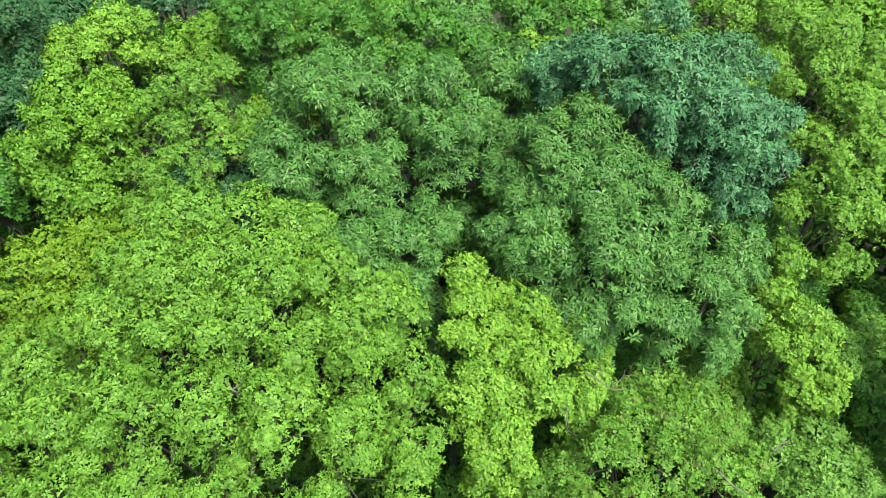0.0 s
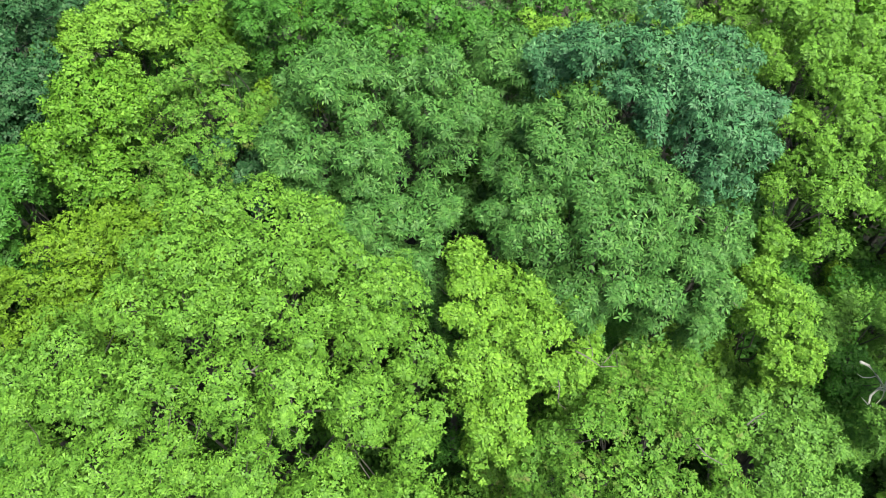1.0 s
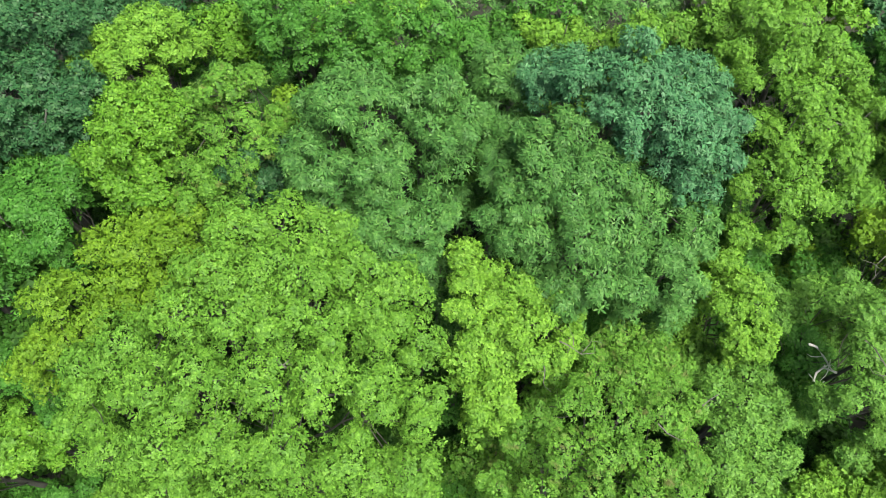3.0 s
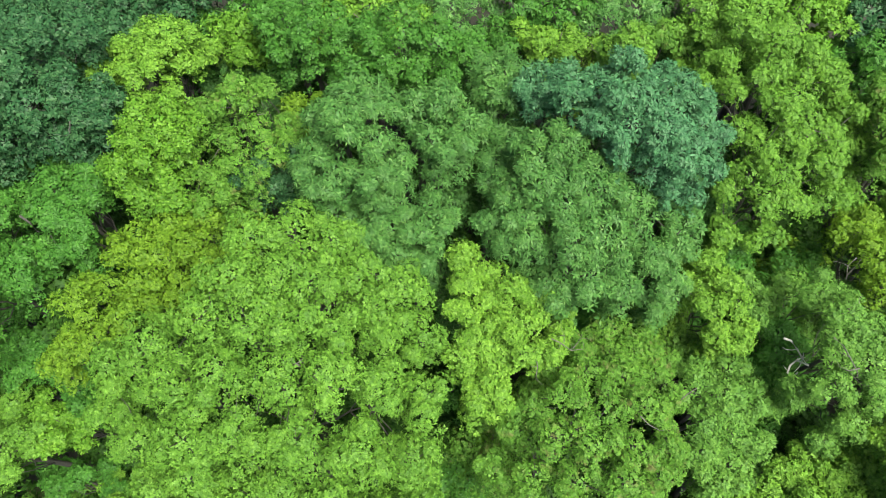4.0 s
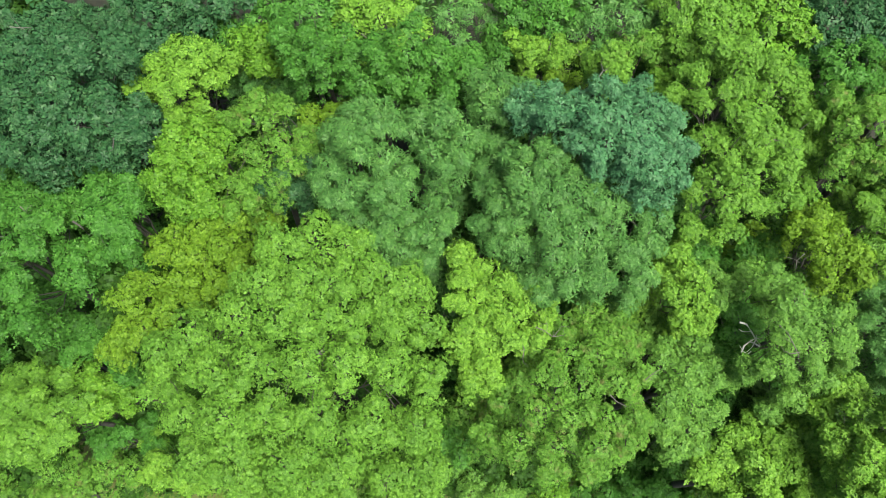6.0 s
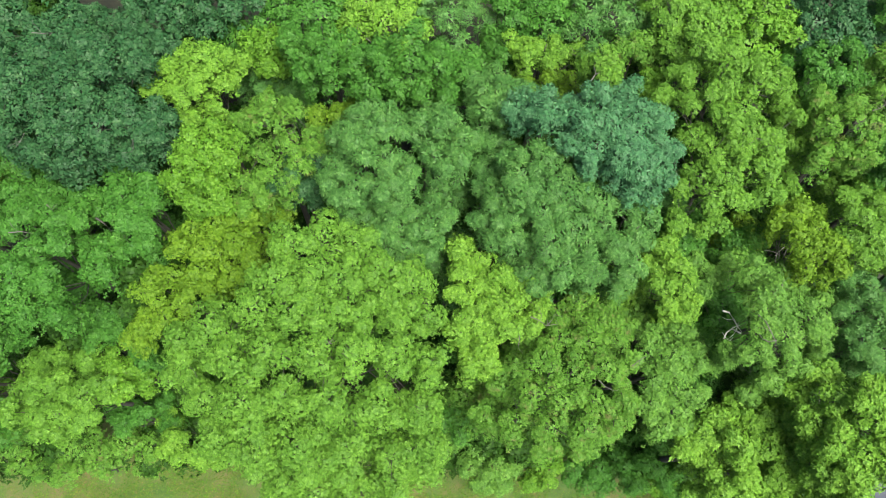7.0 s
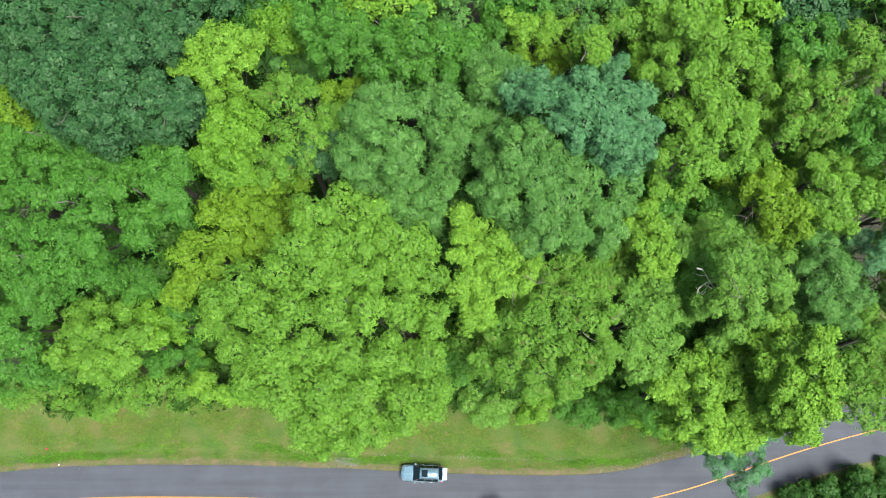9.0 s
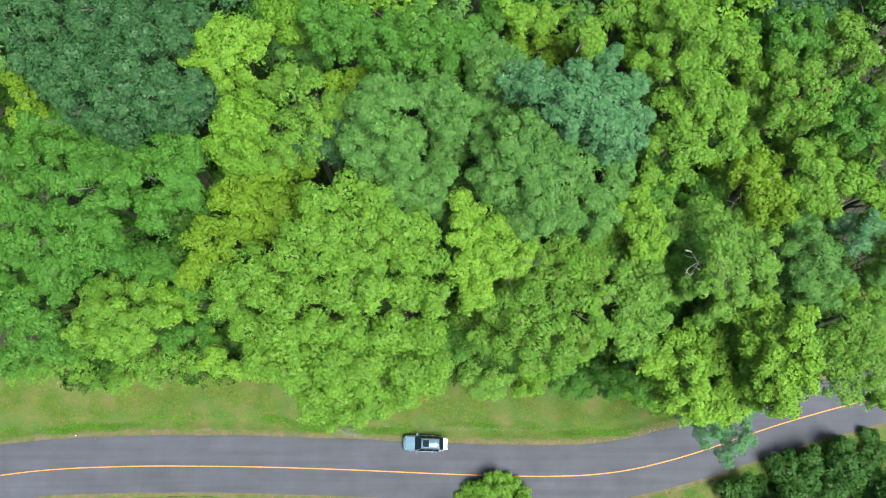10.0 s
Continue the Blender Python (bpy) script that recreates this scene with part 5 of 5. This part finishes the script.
# ---- the parked car ----
SILVER = plain("pale_silver_blue_car_paint", (0.13, 0.235, 0.30), 0.26, 0.5, 1.0, 8.0, 0.05)
BLACK_TRIM = plain("black_plastic_trim", (0.018, 0.018, 0.02), 0.55)
RUBBER = plain("tyre_rubber", (0.02, 0.02, 0.021), 0.85)
ALLOY = plain("alloy_wheel_metal", (0.55, 0.56, 0.58), 0.35, 0.9)
DARK_GLASS = plain("dark_tinted_glass", (0.005, 0.011, 0.015), 0.08, 0.0, 0.0, 5.0, 0.05)
DARK_GLASS.node_tree.nodes["Principled BSDF"].inputs["Specular IOR Level"].default_value = 0.18
RED_LENS = plain("red_lamp_lens", (0.35, 0.015, 0.015), 0.2, 0.0, 0.8)
CLEAR_LENS = plain("clear_lamp_lens", (0.35, 0.36, 0.37), 0.12, 0.3, 0.8)
CABIN_CLOTH = plain("dark_grey_cabin_cloth", (0.035, 0.035, 0.038), 0.9)


def loft(stations, close=True):
    """A skin through cross-sections, rows of (x, [(y, z), ...]) for one half, mirrored to the other."""
    bm = bmesh.new()
    rings = []
    for x, half in stations:
        full = [(y, z) for y, z in half] + [(-y, z) for y, z in reversed(half)]
        rings.append([bm.verts.new((x, y, z)) for y, z in full])
    for a, b in zip(rings, rings[1:]):
        for k in range(len(a)):
            bm.faces.new((a[k], a[(k + 1) % len(a)], b[(k + 1) % len(a)], b[k]))
    if close:
        bm.faces.new(rings[0])
        bm.faces.new(reversed(rings[-1]))
    bmesh.ops.recalc_face_normals(bm, faces=bm.faces)
    return bm


def panel(corners, thick):
    """A slab between corners, thickened along its normal, with softened edges."""
    bm = bmesh.new()
    pts = [Vector(c) for c in corners]
    n = (pts[1] - pts[0]).cross(pts[2] - pts[0]).normalized() * thick
    a, b = [bm.verts.new(p) for p in pts], [bm.verts.new(p + n) for p in pts]
    bm.faces.new(reversed(a))
    bm.faces.new(b)
    for i in range(len(pts)):
        j = (i + 1) % len(pts)
        bm.faces.new((a[i], a[j], b[j], b[i]))
    bmesh.ops.recalc_face_normals(bm, faces=bm.faces)
    bmesh.ops.bevel(bm, geom=list(bm.edges), offset=thick * 0.3, segments=1, affect="EDGES")
    return bm


def block(x0, x1, y0, y1, z0, z1, bevel=0.02):
    bm = bmesh.new()
    bmesh.ops.create_cube(bm, size=1, matrix=Matrix.Translation(((x0 + x1) / 2, (y0 + y1) / 2, (z0 + z1) / 2)) @ Matrix.Diagonal((x1 - x0, y1 - y0, z1 - z0, 1)))
    bmesh.ops.bevel(bm, geom=list(bm.edges), offset=bevel, segments=2, affect="EDGES")
    return bm


def drum(r, half, inset, y, x, z, steps=24):
    """A wheel-shaped ring lying across y."""
    bm = bmesh.new()
    profile = [(inset, -half), (r * 0.93, -half), (r, -half * 0.7), (r, half * 0.7), (r * 0.93, half), (inset, half)]
    rings = [[bm.verts.new((x + q * math.cos(2 * math.pi * k / steps), y + w, z + q * math.sin(2 * math.pi * k / steps))) for k in range(steps)] for q, w in profile]
    for a, b in zip(rings, rings[1:] + rings[:1]):
        for k in range(steps):
            bm.faces.new((a[k], a[(k + 1) % steps], b[(k + 1) % steps], b[k]))
    bmesh.ops.recalc_face_normals(bm, faces=bm.faces)
    return bm


def build_car():
    car = new("car")
    W = 0.90
    body = part("body", loft([
        (2.27, [(0.0, 0.32), (0.55, 0.34), (0.62, 0.52), (0.58, 0.66), (0.0, 0.70)]),
        (2.18, [(0.0, 0.24), (0.74, 0.28), (0.80, 0.54), (0.74, 0.74), (0.0, 0.80)]),
        (1.90, [(0.0, 0.22), (0.84, 0.26), (0.89, 0.58), (0.80, 0.86), (0.0, 0.92)]),
        (1.35, [(0.0, 0.22), (0.87, 0.26), (W, 0.62), (0.83, 0.93), (0.0, 1.00)]),
        (0.95, [(0.0, 0.22), (0.87, 0.26), (W, 0.64), (0.85, 0.98), (0.0, 1.04)]),
        (0.20, [(0.0, 0.22), (0.87, 0.26), (0.91, 0.66), (0.87, 1.01), (0.0, 1.01)]),
        (-1.20, [(0.0, 0.22), (0.87, 0.26), (0.91, 0.68), (0.87, 1.03), (0.0, 1.03)]),
        (-1.95, [(0.0, 0.24), (0.86, 0.28), (0.90, 0.70), (0.85, 1.04), (0.0, 0.80)]),
        (-2.20, [(0.0, 0.30), (0.80, 0.32), (0.84, 0.66), (0.78, 0.98), (0.0, 0.72)]),
        (-2.27, [(0.0, 0.36), (0.68, 0.38), (0.72, 0.60), (0.66, 0.68), (0.0, 0.66)]),
    ]), SILVER, car, smooth=True)
    part("bonnet", panel([(1.98, 0.62, 0.905), (1.0, 0.74, 1.035), (1.0, -0.74, 1.035), (1.98, -0.62, 0.905)], -0.02), SILVER, body)
    part("cabin", loft([
        (0.92, [(0.0, 1.00), (0.80, 1.00), (0.78, 1.04), (0.0, 1.05)]),
        (0.30, [(0.0, 1.00), (0.86, 1.00), (0.62, 1.38), (0.0, 1.43)]),
        (0.00, [(0.0, 1.00), (0.86, 1.00), (0.58, 1.56), (0.0, 1.60)]),
        (-1.20, [(0.0, 1.00), (0.86, 1.00), (0.57, 1.59), (0.0, 1.63)]),
        (-1.88, [(0.0, 1.00), (0.85, 1.00), (0.57, 1.55), (0.0, 1.58)]),
    ]), CABIN_CLOTH, car, "dark cabin shell")
    part("windscreen", panel([(0.93, 0.76, 1.06), (0.20, 0.585, 1.54), (0.20, -0.585, 1.54), (0.93, -0.76, 1.06)], -0.012), DARK_GLASS, car)
    roof = part("roof", loft([
        (0.20, [(0.0, 1.52), (0.59, 1.51), (0.58, 1.55), (0.0, 1.575)]),
        (-0.10, [(0.0, 1.57), (0.60, 1.555), (0.58, 1.605), (0.0, 1.64)]),
        (-1.20, [(0.0, 1.60), (0.60, 1.575), (0.58, 1.625), (0.0, 1.665)]),
        (-1.86, [(0.0, 1.56), (0.59, 1.545), (0.57, 1.595), (0.0, 1.62)]),
    ]), SILVER, car, smooth=True)
    part("sunroof", panel([(-0.02, 0.36, 1.645), (-0.68, 0.37, 1.665), (-0.68, -0.37, 1.665), (-0.02, -0.36, 1.645)], -0.014), DARK_GLASS, roof, "dark glass sunroof")
    for side in (1, -1):
        verts, faces = [], []
        tube(verts, faces, [(0.0, side * 0.55, 1.63), (-0.15, side * 0.55, 1.70), (-1.6, side * 0.55, 1.71), (-1.75, side * 0.55, 1.64)], [0.022] * 4, 8)
        mesh_object("roof_rail", verts, faces, BLACK_TRIM, roof, "black roof rail")
        for x0, x1 in ((0.55, -0.30), (-0.36, -1.15), (-1.21, -1.80)):
            lean = lambda x, z: side * (0.868 - (z - 1.0) * 0.49)
            part("side_window", panel([(x0, lean(x0, 1.06), 1.06), (x1, lean(x1, 1.06), 1.06), (x1, lean(x1, 1.50), 1.50), (x0 - (0.30 if x0 > 0.3 else 0.05), lean(x0, 1.48), 1.48)], side * -0.012), DARK_GLASS, car)
        for x0, x1 in ((0.85, -0.30), (-0.34, -1.22)):
            door = part("door", panel([(x0, side * 0.905, 0.34), (x1, side * 0.908, 0.34), (x1, side * 0.905, 0.96), (x0, side * 0.895, 0.94)], side * -0.016), SILVER, car)
            part("handle", block(x1 + 0.08, x1 + 0.28, side * 0.93 - 0.02, side * 0.93 + 0.02, 0.86, 0.90, 0.008), CLEAR_LENS, door, "bright door handle")
        mirror = part("mirror", block(0.62, 0.80, side * 0.99 - 0.10, side * 0.99 + 0.10, 1.02, 1.18, 0.04), SILVER, car)
        part("mirror_glass", block(0.61, 0.625, side * 0.99 - 0.075, side * 0.99 + 0.075, 1.05, 1.15, 0.005), DARK_GLASS, mirror)
        part("headlight", panel([(2.17, side * 0.50, 0.80), (2.19, side * 0.74, 0.62), (1.95, side * 0.845, 0.72), (1.88, side * 0.74, 0.90)], side * -0.03), CLEAR_LENS, car)
        part("tail_light", block(-2.21, -2.02, side * 0.80 - 0.05, side * 0.80 + 0.06, 0.72, 1.02, 0.02), RED_LENS, car)
        for x in (1.40, -1.32):
            wheel = part("wheel", drum(0.16, 0.07, 0.03, side * 0.86, x, 0.345), ALLOY, car)
            part("tyre", drum(0.345, 0.11, 0.215, side * 0.82, x, 0.345), RUBBER, wheel)
            part("rim", drum(0.22, 0.09, 0.15, side * 0.845, x, 0.345), ALLOY, wheel)
    part("grille", block(2.22, 2.285, -0.42, 0.42, 0.52, 0.66, 0.02), BLACK_TRIM, car)
    part("front_bumper", loft([(2.33, [(0.0, 0.36), (0.50, 0.37), (0.50, 0.50), (0.0, 0.50)]), (2.15, [(0.0, 0.30), (0.83, 0.30), (0.84, 0.50), (0.0, 0.50)])]), SILVER, car)
    part("rear_bumper", block(-2.36, -2.18, -0.80, 0.80, 0.40, 0.68, 0.05), SILVER, car)
    part("load_floor", block(-2.16, -1.40, -0.66, 0.66, 0.80, 0.84, 0.01), CABIN_CLOTH, car, "dark carpeted load floor")
    gate = part("tailgate", panel([(-2.32, 0.66, 1.86), (-2.80, 0.60, 1.80), (-2.80, -0.60, 1.80), (-2.32, -0.66, 1.86)], -0.07), SILVER, car, "raised silver tailgate")
    part("rear_window", panel([(-1.90, 0.60, 1.64), (-2.33, 0.62, 1.86), (-2.33, -0.62, 1.86), (-1.90, -0.60, 1.64)], -0.02), DARK_GLASS, gate, "dark rear window of the raised tailgate")
    for side in (1, -1):
        verts, faces = [], []
        tube(verts, faces, [(-1.98, side * 0.74, 1.05), (-2.40, side * 0.64, 1.80)], [0.018, 0.012], 8)
        mesh_object("gas_strut", verts, faces, BLACK_TRIM, gate)
    part("number_plate", block(-2.375, -2.36, -0.25, 0.25, 0.50, 0.62, 0.004), CLEAR_LENS, car, "plain pale number plate")
    car.matrix_world = pose(-2.80, 1.82, 0.002, 0, 0, 177.6) @ Matrix.Scale(0.95, 4)
    return tagged(car, "pale silver-blue estate car parked roadside with its tailgate open", "car")


build_car()

# ---- small things on the verge ----
RED_PLASTIC = plain("faded_red_plastic", (0.20, 0.022, 0.02), 0.6)
PAPER = plain("dirty_white_paper", (0.45, 0.44, 0.41), 0.8)
STONE = ground_material("pale_verge_stone", [(0.0574, 0.0567, 0.0442), (0.1084, 0.1053, 0.0828), (0.1785, 0.1728, 0.1449)], 7.0, 1.2, 0.02)


def crumpled(name, x, y, size, material, label, category, seed):
    rng = np.random.default_rng(seed)
    bm = bmesh.new()
    bmesh.ops.create_icosphere(bm, subdivisions=2, radius=1)
    for v in bm.verts:
        k = rng.uniform(0.65, 1.15)
        v.co = Vector((v.co.x * k * size, v.co.y * k * size * 0.7, (v.co.z * k * 0.45 + 0.35) * size))
    me = bpy.data.meshes.new(name)
    bm.to_mesh(me)
    bm.free()
    me.materials.append(material)
    ob = new(name, me)
    ob.location = (x, y, float(land(x, y)))
    return tagged(ob, label, category)


crumpled("red_bag", -43.0, 4.6, 0.2, RED_PLASTIC, "small crumpled red plastic bag lying in the grass", "litter", 3)
crumpled("paper", -41.5, 2.95, 0.1, PAPER, "small crumpled white paper on the gravel shoulder", "litter", 4)


def build_stones():
    """Loose stones along the ditch's lip and the shoulders."""
    rng = np.random.default_rng(8)
    shape = bmesh.new()
    bmesh.ops.create_icosphere(shape, subdivisions=1, radius=1)
    unit_verts = np.array([v.co[:] for v in shape.verts])
    unit_faces = [[v.index for v in f.verts] for f in shape.faces]
    shape.free()
    verts, faces = [], []
    spans = ((-46, 26, 3.25, 4.0, 900, 0.03), (-8, 6, 4.75, 5.1, 230, 0.04), (4, 14, 4.75, 5.05, 120, 0.035), (15, 27, 3.35, 4.2, 200, 0.05), (-13.5, -9.5, 3.35, 4.4, 300, 0.04), (14, 50, -3.4, -2.7, 350, 0.035), (-40, 20, -3.3, -2.75, 350, 0.03))
    for x0, x1, d0, d1, n, size in spans:
        for _ in range(n):
            x, d = rng.uniform(x0, x1), rng.uniform(d0, d1)
            y = float(line_y(x)) + d
            s = size * rng.uniform(0.5, 1.5)
            first = len(verts)
            p = unit_verts * s * rng.uniform(0.7, 1.2, 3) * (1, 1, 0.7) + (x, y, max(float(land(x, y)), -0.03) + 0.2 * s)
            verts.extend(p.tolist())
            faces.extend([[first + k for k in f] for f in unit_faces])
    return tagged(mesh_object("stones", verts, faces, STONE), "loose pale stones and gravel along the road's shoulders", "stones", kind="stuff")


build_stones()

GREY_GRAVEL = ground_material("grey_crushed_gravel", [(0.035, 0.040, 0.042), (0.065, 0.068, 0.070), (0.11, 0.108, 0.10)], 14.0, 2.0, 0.03)


def build_gravel_patch(cx, cy, rx, ry):
    """A worn pull-in of crushed gravel, ragged at its rim, lying on the verge."""
    rng = np.random.default_rng(31)
    rim = [rng.uniform(0.75, 1.15) for _ in range(24)]
    verts, faces = [(cx, cy, float(land(cx, cy)) + 0.03)], []
    for ring in (0.4, 0.75, 1.0):
        for k in range(24):
            a = 2 * math.pi * k / 24
            x, y = cx + rx * ring * rim[k] * math.cos(a), cy + ry * ring * rim[k] * math.sin(a)
            verts.append((x, y, float(land(x, y)) + (0.03 if ring < 1 else -0.02)))
    for k in range(24):
        j = (k + 1) % 24
        faces.append((0, 1 + k, 1 + j))
        faces.extend((1 + 24 * r + k, 25 + 24 * r + k, 25 + 24 * r + j, 1 + 24 * r + j) for r in (0, 1))
    return tagged(mesh_object("gravel_patch", verts, faces, GREY_GRAVEL), "grey crushed gravel patch between road and verge", "gravel", kind="structure")


build_gravel_patch(-10.5, 3.1, 1.5, 0.55)

GRASS_BLADE = leaf_material("verge_grass_blade", (0.0283, 0.0903, 0.0074), (0.0489, 0.1161, 0.0114), (0.0772, 0.1264, 0.0205), 0.6, 0.2, (0.1095, 0.1084, 0.0365))


DRY_BLADE = leaf_material("dry_grass_blade", (0.0420, 0.0813, 0.0089), (0.0709, 0.0986, 0.0157), (0.1103, 0.1084, 0.0314), 0.6, 0.15, (0.1365, 0.1133, 0.0460))
LUSH_BLADE = leaf_material("lush_ditch_grass_blade", (0.0234, 0.0891, 0.0057), (0.0390, 0.1188, 0.0085), (0.0676, 0.1485, 0.0148), 0.55, 0.2)


def build_grass(seed, n, low, high, tallest, material, thin, label):
    """Grass between two distances from the road's centre line, thinned where the turf is worn."""
    rng = np.random.default_rng(seed)
    x, d = rng.uniform(-62, 52, n), rng.uniform(low, high, n)
    d += 0.5 * np.sin(0.21 * x + 0.6) + 0.25 * np.sin(0.9 * x) if thin > 0.3 else 0.12 * np.sin(0.8 * x)
    worn = np.sin(0.55 * x + 1.1 * d) + np.sin(0.23 * x - 0.8 * d + 2) + np.sin(1.3 * x + 0.4 * d) + rng.normal(0, 0.5, n)
    keep = (worn > 1.6 - 3.2 * (1 - thin)) | (rng.uniform(0, 1, n) < 0.2)
    edge = np.where(d > 0, d - 3.45, -d - 2.9)
    keep &= rng.uniform(0, 1, n) < np.clip(edge / 0.6, 0.06, 1)
    x, d = x[keep], d[keep]
    y = line_y(x) + d
    p = np.stack([x, y, land(x, y) - 0.02], 1)
    tall = rng.uniform(0.45, 1.0, len(p)) * tallest
    tip = p + np.stack([rng.normal(0, 0.8, len(p)) * tall, rng.normal(0, 0.8, len(p)) * tall, 0.7 * tall], 1)
    a = rng.uniform(0, 6.3, len(p))
    side = np.stack([np.cos(a), np.sin(a), 0 * a], 1) * (0.02 + 0.12 * tall)[:, None]
    ob = leaf_mesh("grass", p, tip, side, np.broadcast_to(np.array([0, 0, 1.0]), p.shape), material, None)
    return tagged(ob, label, "grass", kind="stuff")


build_grass(21, 120000, 3.4, 9.5, 0.24, GRASS_BLADE, 0.35, "short mown verge grass with worn patches")
build_grass(22, 70000, 6.5, 12.0, 0.22, DRY_BLADE, 0.45, "dry yellow-olive grass by the forest's edge")
build_grass(23, 30000, 4.4, 5.15, 0.28, LUSH_BLADE, 0.45, "lush taller grass along the roadside ditch")
build_grass(24, 40000, -6.5, -2.9, 0.25, LUSH_BLADE, 0.2, "lush grass on the road's lower edge")
